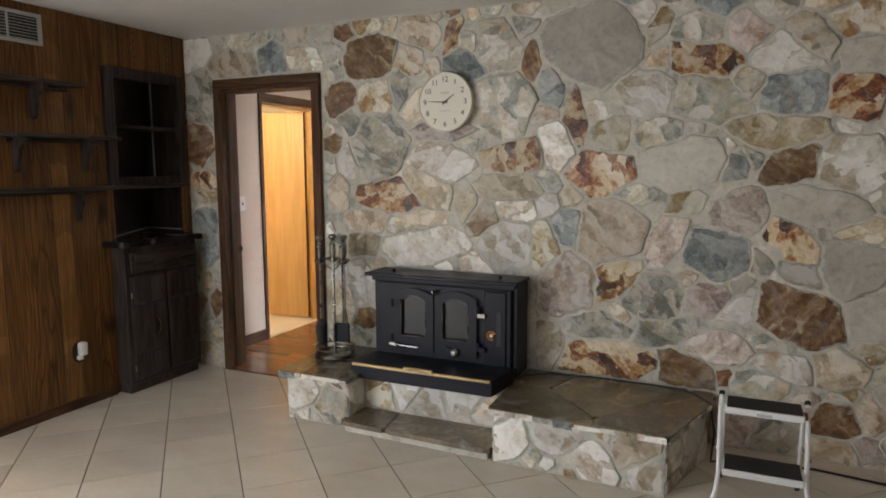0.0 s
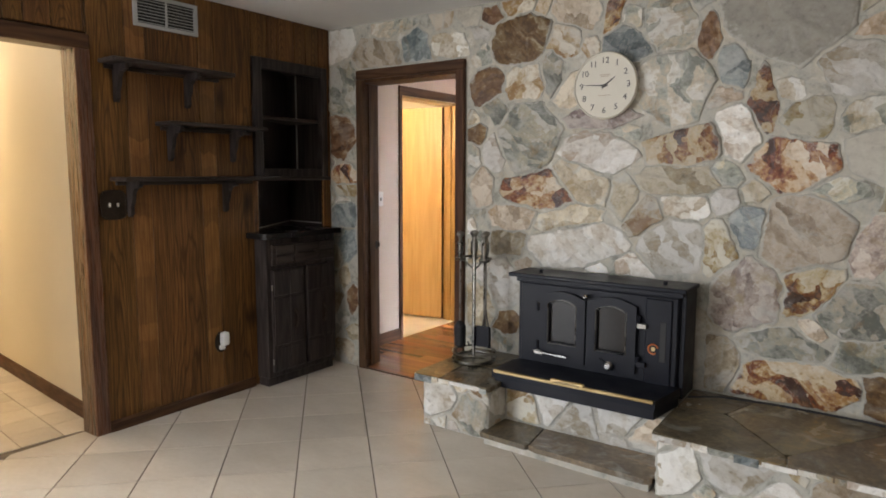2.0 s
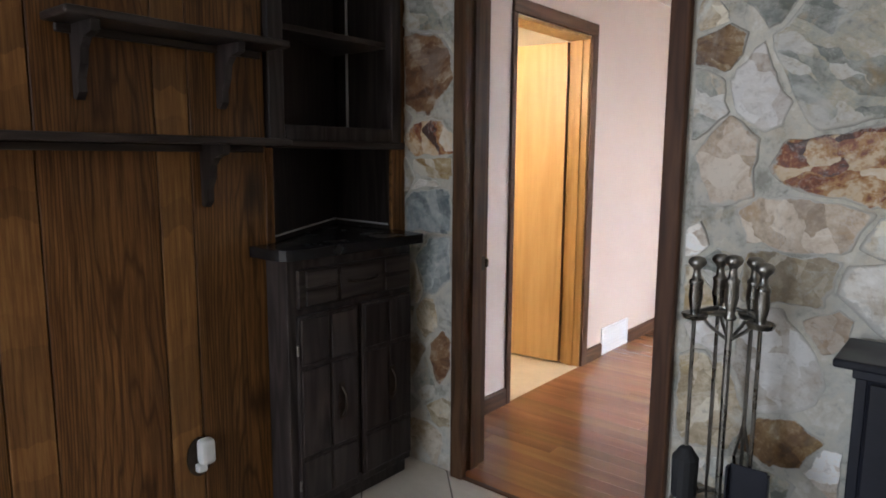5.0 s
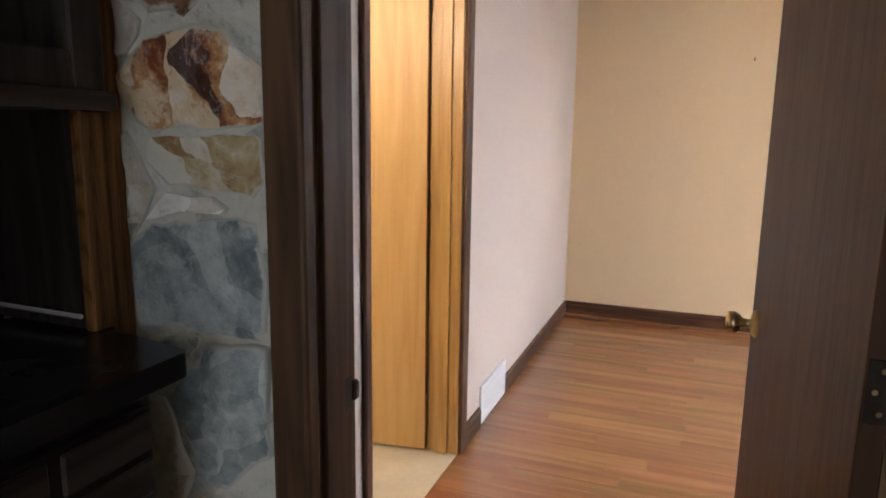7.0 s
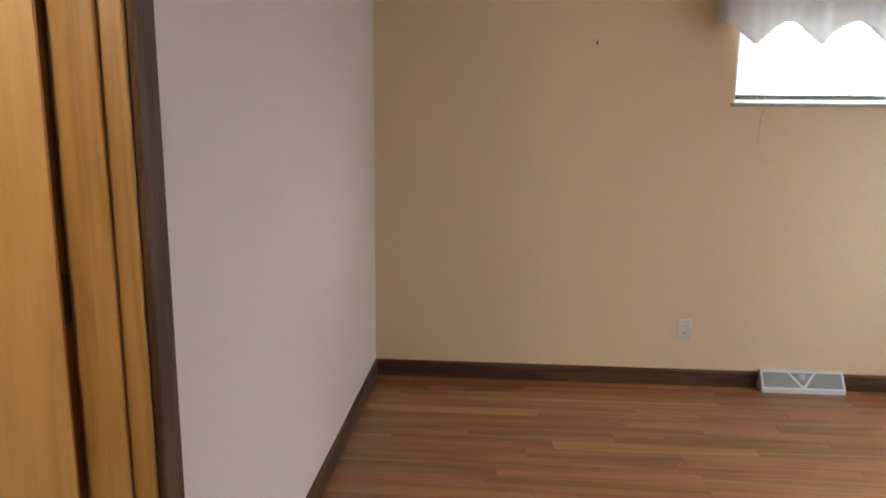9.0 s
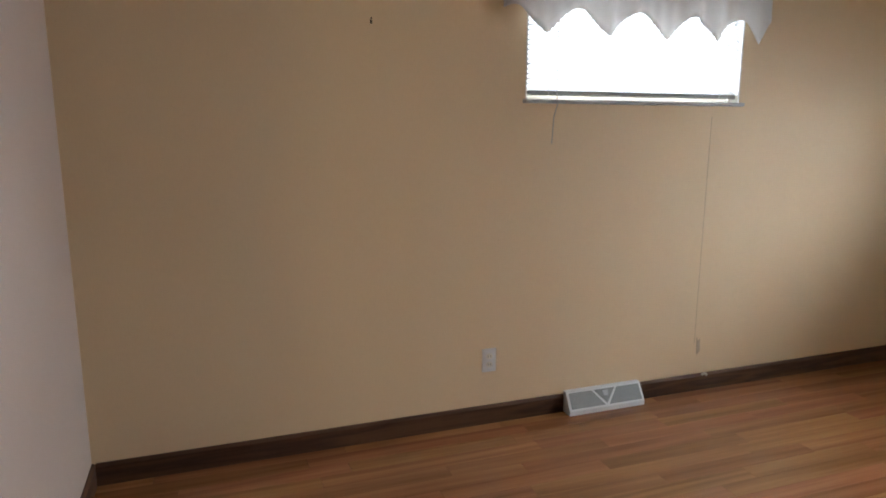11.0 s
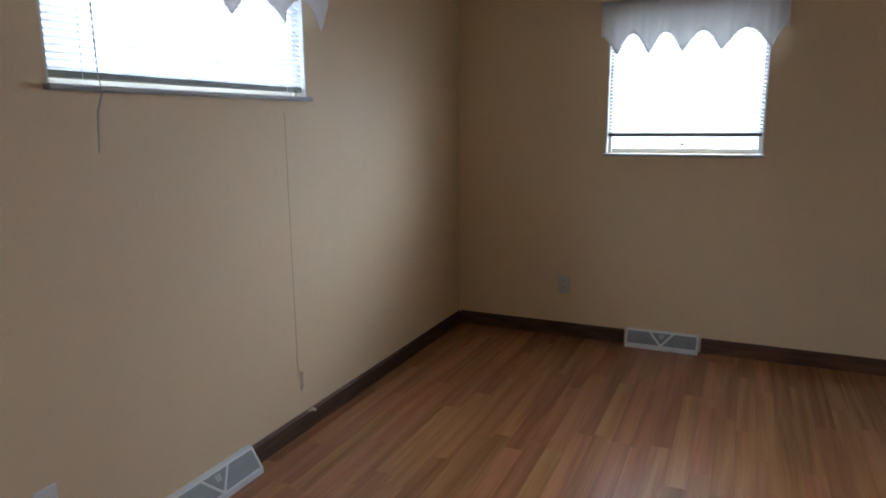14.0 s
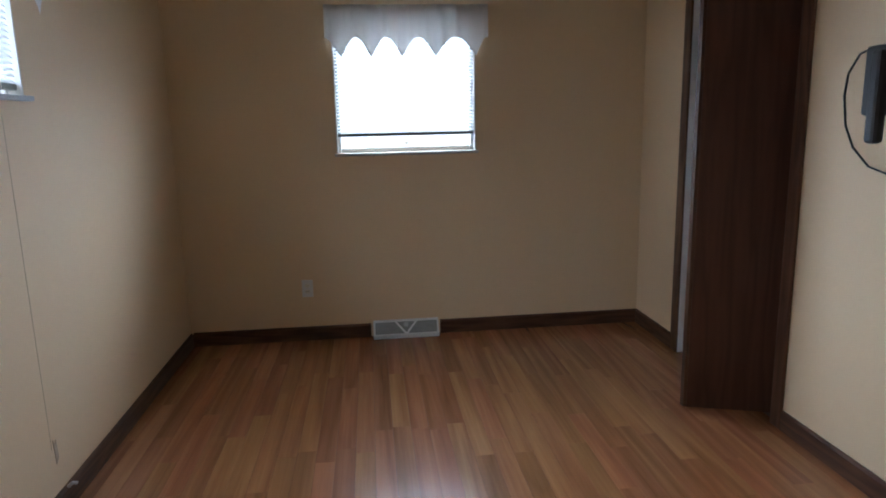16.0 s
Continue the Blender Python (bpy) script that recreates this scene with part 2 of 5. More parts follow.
def cloth(name, colour, through_share, fine=400.0):
    m, nt, b = blank(name, 0.85)
    v, rand = coords(nt)
    n = node(nt, "TexNoise", {"Vector": v, "Scale": fine, "Detail": 2.0}).outputs[0]
    c = ramp(nt, n, [(0.3, [x * 0.9 for x in colour]), (0.7, colour)])
    nt.links.new(c, b.inputs["Base Color"])
    tr = node(nt, "BsdfTranslucent", {"Color": c})
    mix = node(nt, "MixShader", {0: through_share, 1: b.outputs[0], 2: tr.outputs[0]})
    nt.links.new(mix.outputs[0], nt.nodes["Material Output"].inputs[0])
    return m


def glass_material(name, rough=0.02, tint=(0.95, 0.97, 0.97)):
    m, nt, b = blank(name, rough)
    b.inputs["Base Color"].default_value = (*tint, 1)
    b.inputs["Transmission Weight"].default_value, b.inputs["IOR"].default_value = 1.0, 1.45
    return m


MORTAR = rock("mortar", [(0.26, (0.30, 0.29, 0.245)), (0.46, (0.51, 0.495, 0.435)), (0.62, (0.57, 0.53, 0.445)), (0.78, (0.70, 0.68, 0.63))], 6.0, rough=(0.65, 0.9), change=0.05, vein=0.1, stain_sheen=0.35, facet=0.1)
ROCKS = {
    "N": rock("brown_sandstone", [(0.30, (0.07, 0.030, 0.012)), (0.48, (0.17, 0.083, 0.032)), (0.60, (0.26, 0.15, 0.068)), (0.74, (0.48, 0.39, 0.27))], 3.0, streak=0.6, vein=0.05, stain_sheen=0.2, facet=0.15, fleck=0.12),
    "T": rock("tan_sandstone", [(0.26, (0.27, 0.20, 0.12)), (0.46, (0.49, 0.40, 0.275)), (0.70, (0.69, 0.62, 0.50))], 4.0, facet=0.3, stain_sheen=0.8),
    "G": rock("grey_green_quartzite", [(0.28, (0.19, 0.20, 0.165)), (0.45, (0.40, 0.405, 0.34)), (0.58, (0.53, 0.47, 0.34)), (0.70, (0.69, 0.675, 0.61))], 5.0, stain_sheen=0.75, facet=0.36),
    "R": rock("rust_stained_quartzite", [(0.30, (0.06, 0.024, 0.012)), (0.40, (0.22, 0.068, 0.020)), (0.48, (0.42, 0.23, 0.075)), (0.56, (0.62, 0.49, 0.30)), (0.8, (0.74, 0.67, 0.55))], 4.5, sharp=True, streak=0.3, vein=0.3, stain_sheen=0.25, facet=0.35),
    "W": rock("white_quartz", [(0.24, (0.42, 0.34, 0.24)), (0.40, (0.64, 0.60, 0.52)), (0.64, (0.84, 0.82, 0.77))], 5.0, stain_sheen=0.3, facet=0.4),
    "P": rock("pink_quartzite", [(0.28, (0.27, 0.19, 0.165)), (0.44, (0.52, 0.42, 0.36)), (0.58, (0.69, 0.62, 0.55)), (0.76, (0.48, 0.40, 0.37))], 6.0, streak=0.4),
    "B": rock("blue_grey_slate", [(0.28, (0.10, 0.125, 0.13)), (0.5, (0.23, 0.265, 0.265)), (0.74, (0.44, 0.47, 0.45))], 6.0, streak=0.35, stain_sheen=0.25),
    "S": rock("smooth_grey_flagstone", [(0.28, (0.34, 0.315, 0.265)), (0.5, (0.45, 0.42, 0.36)), (0.75, (0.53, 0.505, 0.44))], 3.0, streak=0.3, vein=0.0, stain_sheen=0.12, relief=0.006, facet=0.08, fleck=0.2),
    "C": rock("ochre_quartz", [(0.32, (0.29, 0.175, 0.065)), (0.45, (0.45, 0.35, 0.19)), (0.64, (0.66, 0.62, 0.52))], 6.0, facet=0.4),
}
FLAG = rock("brown_slate_flag", [(0.22, (0.075, 0.062, 0.046)), (0.44, (0.145, 0.115, 0.078)), (0.60, (0.21, 0.16, 0.102)), (0.72, (0.30, 0.185, 0.085)), (0.86, (0.33, 0.285, 0.22))], 1.6, rough=(0.14, 0.30), streak=0.5, vein=0.0, stain_sheen=0.25, relief=0.004, facet=0.06, fleck=0.06)
PANEL = plank("walnut_panelling", (0.052, 0.020, 0.0048), (0.172, 0.076, 0.0195), (0.31, 0.155, 0.046), False)
PANEL_NARROW = plank("walnut_panelling_narrow", (0.105, 0.045, 0.011), (0.205, 0.098, 0.027), (0.315, 0.168, 0.052), True)
PANEL_BACK = surface("panel_groove", (0.03, 0.017, 0.009), (0.045, 0.026, 0.014), rough=(0.7, 0.8))
TRIM = timber("dark_brown_trim", (0.046, 0.019, 0.0085), (0.078, 0.035, 0.016), (0.112, 0.053, 0.025), 2, 1.6, (0.5, 0.65), 0.08, coat=0.0)
TRIM_GLOSS = timber("varnished_brown_trim", (0.060, 0.024, 0.010), (0.105, 0.045, 0.019), (0.15, 0.068, 0.029), 2, 1.6, (0.22, 0.34), 0.08, coat=0.3)
TRIM_X = timber("dark_brown_trim_x", (0.046, 0.019, 0.0085), (0.078, 0.035, 0.016), (0.112, 0.053, 0.025), 0, 1.6, (0.5, 0.65), 0.08, coat=0.0)
TRIM_Y = timber("dark_brown_trim_y", (0.046, 0.019, 0.0085), (0.078, 0.035, 0.016), (0.112, 0.053, 0.025), 1, 1.6, (0.5, 0.65), 0.08, coat=0.0)
JAMB = timber("stained_jamb", (0.34, 0.18, 0.058), (0.42, 0.235, 0.08), (0.49, 0.29, 0.11), 2, 1.4, (0.3, 0.45), 0.05)
EBONY = timber("black_stained_wood", (0.019, 0.0145, 0.013), (0.036, 0.028, 0.026), (0.062, 0.049, 0.045), 2, 1.5, (0.30, 0.46), 0.1)
EBONY_Y = timber("black_stained_wood_y", (0.021, 0.015, 0.0125), (0.038, 0.029, 0.025), (0.064, 0.049, 0.042), 1, 1.5, (0.30, 0.46), 0.1)
COUNTER = surface("black_laminate", (0.008, 0.008, 0.009), (0.016, 0.016, 0.017), 8, 200, (0.18, 0.3), 0.05)
OAK = timber("oak_veneer", (0.44, 0.262, 0.088), (0.53, 0.335, 0.13), (0.60, 0.40, 0.175), 2, 0.9, (0.35, 0.5), 0.03, ring=0.32)
# unlit edge of the oak leaf: the shade is put into a darker brown
SHADED_EDGE = timber("shaded_oak_edge", (0.11, 0.042, 0.017), (0.16, 0.062, 0.025), (0.20, 0.085, 0.036), 2, 1.4, (0.4, 0.55), 0.05)
DOOR_BROWN = timber("dark_walnut_door", (0.048, 0.018, 0.0078), (0.062, 0.0245, 0.0110), (0.078, 0.032, 0.0145), 2, 1.2, (0.42, 0.58), 0.05)
FLOORWOOD = timber("oak_laminate", (0.185, 0.073, 0.029), (0.270, 0.115, 0.046), (0.365, 0.172, 0.073), 0, 0.55, (0.13, 0.22), 0.10, 0.0, ring=0.32, coat=0.25, along=0.6)
FLOORWOOD.node_tree.nodes["Principled BSDF"].inputs["Coat Roughness"].default_value = 0.17
SUBFLOOR = surface("floor_joint", (0.05, 0.02, 0.01), (0.08, 0.035, 0.015))
TILE = surface("cream_porcelain_tile", (0.615, 0.54, 0.44), (0.765, 0.695, 0.595), 3.0, 30.0, (0.255, 0.265), 0.0, change=0.08, stretch=(1, 1.8, 1), contrast=(0.22, 0.78), detail=2.0)
GROUT = surface("tile_grout", (0.12, 0.092, 0.068), (0.20, 0.16, 0.12), 6, 120, (0.8, 0.95), 0.3)
VINYL = surface("bath_vinyl", (0.52, 0.44, 0.31), (0.66, 0.58, 0.44), 6, 40, (0.3, 0.45))
PAINT = surface("cream_wallpaper", (0.74, 0.568, 0.348), (0.79, 0.622, 0.392), 1.4, 160, (0.6, 0.75), 0.12, 0.001, change=0.0, stretch=(1, 1, 0.25))
# the same wall finish as PAINT, with its paler light put into the colour
LIT_PAINT = surface("lit_wall_paint", (0.60, 0.495, 0.42), (0.66, 0.56, 0.485), 1.2, 160, (0.6, 0.75), 0.12, 0.001, change=0.0)
HALLPAINT = surface("hall_paint", (0.70, 0.64, 0.52), (0.76, 0.70, 0.58), 1.2, 160, (0.55, 0.7), 0.1, 0.001, change=0.0)
CEIL = surface("ceiling_texture", (0.72, 0.715, 0.69), (0.80, 0.795, 0.775), 2, 140, (0.85, 0.95), 0.5, 0.004, change=0.0)
WHITE = surface("white_enamel", (0.74, 0.74, 0.72), (0.82, 0.82, 0.80), 8, 90, (0.3, 0.45), 0.04)
GREYWHITE = surface("painted_steel_grille", (0.42, 0.43, 0.43), (0.52, 0.53, 0.53), 9, 120, (0.4, 0.55), 0.05)
GRILLE = surface("grey_steel_mesh", (0.23, 0.24, 0.22), (0.32, 0.33, 0.31), 9, 120, (0.35, 0.5), 0.05)
# near-black colour stands in for the shade inside slots and behind the grille
DARKGAP = surface("dark_void", (0.012, 0.012, 0.012), (0.02, 0.02, 0.02))
IRON = surface("black_stove_steel", (0.0065, 0.0075, 0.0125), (0.011, 0.0125, 0.021), 7, 220, (0.3, 0.48), 0.12, 0.001)
IRON.node_tree.nodes["Principled BSDF"].inputs["Specular IOR Level"].default_value = 0.22
CAST = surface("cast_iron", (0.010, 0.0108, 0.0155), (0.018, 0.0192, 0.027), 9, 260, (0.35, 0.5), 0.3, 0.001)
CAST.node_tree.nodes["Principled BSDF"].inputs["Specular IOR Level"].default_value = 0.22
STOVE_GLASS = surface("smoked_ceramic_glass", (0.010, 0.008, 0.007), (0.022, 0.018, 0.015), 5, 60, (0.10, 0.2), 0.02)
BRASS = surface("antique_brass", (0.42, 0.30, 0.14), (0.60, 0.46, 0.24), 9, 150, (0.25, 0.42), 0.08, metal=1.0)
PEWTER = surface("antique_pewter", (0.15, 0.145, 0.13), (0.36, 0.345, 0.315), 14, 120, (0.22, 0.4), 0.12, metal=1.0)
STEEL = surface("brushed_steel", (0.50, 0.50, 0.50), (0.66, 0.66, 0.66), 10, 200, (0.22, 0.36), 0.05, metal=1.0)
BLACK = surface("black_rubber", (0.010, 0.010, 0.011), (0.022, 0.022, 0.024), 10, 200, (0.6, 0.8), 0.4)
PLASTIC = surface("black_plastic", (0.008, 0.008, 0.010), (0.014, 0.014, 0.016), 10, 120, (0.5, 0.65), 0.05)
IVORY = surface("clock_face", (0.74, 0.70, 0.59), (0.80, 0.765, 0.66), 5, 60, (0.45, 0.6), 0.02)
INK = surface("clock_ink", (0.06, 0.055, 0.05), (0.10, 0.095, 0.085))
ORANGE = surface("orange_badge", (0.55, 0.12, 0.03), (0.7, 0.2, 0.05), rough=(0.3, 0.4))
RED_TAB = surface("dark_red_plastic", (0.16, 0.03, 0.025), (0.22, 0.045, 0.035), rough=(0.35, 0.5))
CAULK = surface("pale_caulk", (0.45, 0.44, 0.42), (0.58, 0.57, 0.55), rough=(0.5, 0.6))
CLOTH = cloth("sheer_valance", (0.86, 0.84, 0.82), 0.42)
SLAT = cloth("vinyl_slat", (0.88, 0.88, 0.87), 0.6, 40.0)
GLASS = glass_material("window_glass")
GLOW = glowing("lit_lamp_shade", (1.0, 0.79, 0.49), 140.0)
GLOBE = glowing("lit_globe", (1.0, 0.78, 0.50), 350.0)
BRONZE = surface("dark_bronze", (0.03, 0.022, 0.016), (0.07, 0.052, 0.038), 14, 140, (0.3, 0.45), 0.1, metal=0.8)
STAIN = surface("wall_stain", (0.40, 0.29, 0.185), (0.58, 0.46, 0.33), 18, 120, (0.7, 0.8))
for dull in (TRIM, TRIM_X, TRIM_Y, EBONY, EBONY_Y, DOOR_BROWN, STOVE_GLASS):
    dull.node_tree.nodes["Principled BSDF"].inputs["Specular IOR Level"].default_value = 0.28


# ---- mesh helpers ----
def part(name, bm, material, parent=None, label="", smooth=False):
    me = bpy.data.meshes.new(name)
    bmesh.ops.recalc_face_normals(bm, faces=bm.faces[:])
    bm.to_mesh(me)
    bm.free()
    me.materials.append(material)
    if smooth:
        me.polygons.foreach_set("use_smooth", [True] * len(me.polygons))
    ob = new(name, me)
    ob.parent = parent
    return tagged(ob, label)


def thing(name, label, category, m=None, group=""):
    ob = new(name)
    ob.empty_display_size = 0.05
    ob.matrix_basis = m or Matrix()
    return tagged(ob, label, category, group)


def structure(name, bm, material, label=""):
    return tagged(part(name, bm, material), label or name.replace("_", " "), name.split("_")[0], kind="structure")


def box(bm, a, b, bevel=0.0, seg=1):
    vs = bmesh.ops.create_cube(bm, size=1)["verts"]
    for v in vs:
        v.co = [a[i] if v.co[i] < 0 else b[i] for i in range(3)]
    if bevel:
        es = list({e for v in vs for e in v.link_edges})
        bmesh.ops.bevel(bm, geom=es, offset=bevel, segments=seg, affect="EDGES", profile=0.5)
    return bm


def boxes(*pairs, bevel=0.0):
    bm = bmesh.new()
    for a, b in pairs:
        box(bm, a, b, bevel)
    return bm


def one(a, b, bevel=0.004, seg=1):
    return box(bmesh.new(), a, b, bevel, seg)


def prism(pts, frame_of, a, b, bm=None):
    """A polygon pulled from a to b; frame_of(u, v, w) places it."""
    bm = bm or bmesh.new()
    lo = [bm.verts.new(frame_of(u, v, a)) for u, v in pts]
    hi = [bm.verts.new(frame_of(u, v, b)) for u, v in pts]
    n = len(pts)
    bm.faces.new(lo[::-1])
    bm.faces.new(hi)
    for i in range(n):
        bm.faces.new((lo[i], lo[(i + 1) % n], hi[(i + 1) % n], hi[i]))
    return bm


def flat_up(u, v, w):
    return (u, v, w)


def facing_south(u, v, w):
    return (u, w, v)


def facing_east(u, v, w):
    return (w, u, v)


def lathe(profile, seg=20, centre=(0, 0, 0), bm=None, turn=None):
    """A profile of (radius, height) spun about z."""
    bm = bm or bmesh.new()
    rings = []
    for r, z in profile:
        ring = [Vector((r * math.cos(2 * math.pi * k / seg), r * math.sin(2 * math.pi * k / seg), z)) for k in range(seg)]
        rings.append([bm.verts.new((turn @ p if turn else p) + Vector(centre)) for p in ring])
    for a, b in zip(rings, rings[1:]):
        for k in range(seg):
            bm.faces.new((a[k], a[(k + 1) % seg], b[(k + 1) % seg], b[k]))
    bm.faces.new(rings[0][::-1])
    bm.faces.new(rings[-1])
    return bm


def tube(pts, r, seg=8, bm=None, closed=False):
    """A round bar along a path."""
    bm = bm or bmesh.new()
    pts = [Vector(p) for p in pts]
    rings, side = [], None
    n = len(pts)
    for i, p in enumerate(pts):
        d = (pts[(i + 1) % n] - pts[i - 1]) if closed else (pts[min(i + 1, n - 1)] - pts[max(i - 1, 0)])
        d.normalize()
        side = side or d.orthogonal()
        side = (side - d * side.dot(d)).normalized()
        up = d.cross(side)
        rings.append([bm.verts.new(p + r * (math.cos(2 * math.pi * k / seg) * side + math.sin(2 * math.pi * k / seg) * up)) for k in range(seg)])
    for a, b in zip(rings, rings[1:] + (rings[:1] if closed else [])):
        for k in range(seg):
            bm.faces.new((a[k], a[(k + 1) % seg], b[(k + 1) % seg], b[k]))
    if not closed:
        bm.faces.new(rings[0][::-1])
        bm.faces.new(rings[-1])
    return bm


def ring_path(c, r, n=28, z=0.0):
    return [(c[0] + r * math.cos(2 * math.pi * k / n), c[1] + r * math.sin(2 * math.pi * k / n), z) for k in range(n)]


def text(name, body, size, m, material, parent, depth=0.0006):
    cu = bpy.data.curves.new(name, "FONT")
    cu.body, cu.size, cu.extrude, cu.align_x, cu.align_y = body, size, depth, "CENTER", "CENTER"
    cu.materials.append(material)
    ob = new(name, cu)
    ob.parent = parent
    ob.matrix_basis = m
    return ob


# ---- large structure ----
CEILING, DOOR_TOP = 2.40, 2.03
structure("floor_family_room", one((-0.13, -6.2, -0.12), (6.1, 0.0, -0.005), 0), GROUT, "floor slab under cream tiles")
structure("floor_bedroom", boxes(((0.0, 0.0, -0.12), (5.0, 4.1, -0.004))), SUBFLOOR, "bedroom floor under oak strips")
structure("floor_hall", boxes(((-4.7, -3.1, -0.12), (-0.13, -1.1, -0.005))), GROUT, "hall floor slab under cream tiles")
structure("floor_bathroom", boxes(((-2.2, 0.15, -0.12), (0.0, 2.4, 0.0))), VINYL, "cream vinyl bathroom floor")
structure("ceiling_family_room", one((0.0, -6.2, CEILING), (6.1, 0.0, CEILING + 0.1), 0), CEIL, "white textured ceiling")
structure("ceiling_bedroom", one((0.0, 0.17, CEILING), (4.94, 4.2, CEILING + 0.1), 0), CEIL, "white textured ceiling")
structure("ceiling_hall", one((-4.7, -3.1, 2.36), (-0.12, -1.0, 2.46), 0), CEIL, "white hall ceiling")
structure("ceiling_bathroom", one((-2.2, 0.0, CEILING), (-0.13, 2.4, CEILING + 0.1), 0), CEIL, "white bathroom ceiling")

# doorway to the bedroom: x 0.325 to 1.12
wall_stone = structure("wall_stone", boxes(((0.0, 0.0, 0), (0.28, 0.17, CEILING)), ((0.28, 0.0, DOOR_TOP), (1.136, 0.17, CEILING)),
                                           ((1.136, 0.0, 0), (6.0, 0.17, CEILING))), MORTAR, "grey mortar wall set with field stones")
# panelled wall with the hutch recess, the hall opening and an assumed light opening
wall_panelled = structure("wall_panelled", boxes(((-0.12, -1.71, 0), (-0.006, -0.68, CEILING)), ((-0.12, -0.68, 0), (-0.006, -0.06, 0.96)),
                                                 ((-0.12, -0.68, 2.12), (-0.006, -0.06, CEILING)), ((-0.12, -0.06, 0), (-0.006, 0.0, CEILING)),
                                                 ((-0.12, -2.85, 2.02), (-0.006, -1.71, CEILING)), ((-0.12, -3.2, 0), (-0.006, -2.85, CEILING)), ((-0.12, -6.0, 0), (-0.006, -5.5, CEILING)), ((-0.12, -5.5, 2.08), (-0.006, -3.2, CEILING))), PANEL_BACK,
                          "wall panelled with dark walnut boards")
# unseen wall; its opening is assumed and holds south_light
structure("wall_family_south", boxes(((0.0, -6.15, 0), (1.1, -6.0, CEILING)), ((3.1, -6.15, 0), (6.0, -6.0, CEILING)), ((1.1, -6.15, 2.1), (3.1, -6.0, CEILING)), ((1.1, -6.15, 0.0), (3.1, -6.0, 0.9))), LIT_PAINT)
# never in view; dark boards added to keep bounced light off the stones
structure("wall_family_east", one((6.0, -6.15, 0), (6.15, 0.15, CEILING), 0), PANEL, "unseen wall, coloured dark to cut bounced light")
# hall
structure("wall_hall_north", prism([(-0.12, -1.69), (-0.12, -1.60), (-4.40, -1.16), (-4.40, -1.26)], flat_up, 0, CEILING), HALLPAINT, "cream painted hall wall")
structure("wall_hall_south", prism([(-0.12, -2.86), (-4.40, -2.42), (-4.40, -2.52), (-0.12, -2.96)], flat_up, 0, CEILING), HALLPAINT, "cream painted hall wall")
structure("wall_hall_end", boxes(((-4.5, -1.36, 0), (-4.40, -1.16, CEILING)), ((-4.5, -2.52, 0), (-4.40, -2.14, CEILING)), ((-4.5, -2.14, 2.03), (-4.40, -1.36, CEILING))), HALLPAINT)
structure("wall_hall_backing", boxes(((-4.62, -2.5, 0), (-4.56, -1.1, CEILING))), HALLPAINT)
# bedroom
structure("wall_bedroom_west", boxes(((-0.13, 0.0, 0), (0.0, 0.808, CEILING)), ((-0.13, 1.63, 0), (0.0, 4.195, CEILING)), ((-0.13, 0.808, DOOR_TOP), (0.0, 1.63, CEILING))), LIT_PAINT, "painted wall, its pale pinkish light put into the colour")
structure("wall_bedroom_north", boxes(((0.0, 4.045, 0), (1.86, 4.195, CEILING)), ((3.07, 4.045, 0), (4.79, 4.195, CEILING)), ((1.86, 4.045, 0), (3.07, 4.195, 1.53)),
                                      ((1.86, 4.045, 2.05), (3.07, 4.195, CEILING))), PAINT, "cream wallpapered wall")
structure("wall_bedroom_east", boxes(((4.79, 0.0, 0), (4.94, 2.16, CEILING)), ((4.79, 3.05, 0), (4.94, 4.195, CEILING)), ((4.79, 2.16, 0), (4.94, 3.05, 1.22)),
                                     ((4.79, 2.16, 2.05), (4.94, 3.05, CEILING))), PAINT, "cream wallpapered wall")
structure("wall_bedroom_south", boxes(((1.37, 0.92, 0), (3.195, 1.04, CEILING)), ((4.17, 0.92, 0), (4.79, 1.04, CEILING)), ((3.195, 0.92, DOOR_TOP), (4.17, 1.04, CEILING))), PAINT, "cream painted wall")
structure("wall_alcove_east", boxes(((1.25, 0.17, 0), (1.37, 1.04, CEILING))), LIT_PAINT, "painted wall, pale light put into its colour")
structure("wall_closet", boxes(((2.9, 0.17, 0), (3.0, 0.92, CEILING)), ((3.0, 0.17, 0), (4.79, 0.22, CEILING))), WHITE, "white closet walls")
# bathroom
structure("wall_bathroom", boxes(((-2.3, 0.0, 0), (-2.2, 2.4, CEILING)), ((-2.2, 0.0, 0), (-0.13, 0.1, CEILING)), ((-2.2, 2.35, 0), (-0.13, 2.45, CEILING))), HALLPAINT, "cream bathroom walls")

# trim
def casing(name, axis, at, out, lo, hi, top, width=0.075, label="dark brown wooden door casing", near=0.0, stile=None):
    """Two stiles and a head round an opening; at: the wall face, out: how far it stands proud (signed)."""
    f = facing_south if axis == "y" else facing_east
    near = near or width
    bits = [(lo - near, lo, 0.0, top, stile or TRIM), (hi, hi + width, 0.0, top, stile or TRIM), (lo - near, hi + width, top, top + width, TRIM_X if axis == "y" else TRIM_Y)]
    for a, b, c, d, mat in bits:
        bm = bmesh.new()
        p, q = f(a, c, at), f(b, d, at + out)
        box(bm, [min(i, j) for i, j in zip(p, q)], [max(i, j) for i, j in zip(p, q)], 0.006, 2)
        structure(name, bm, mat, label)


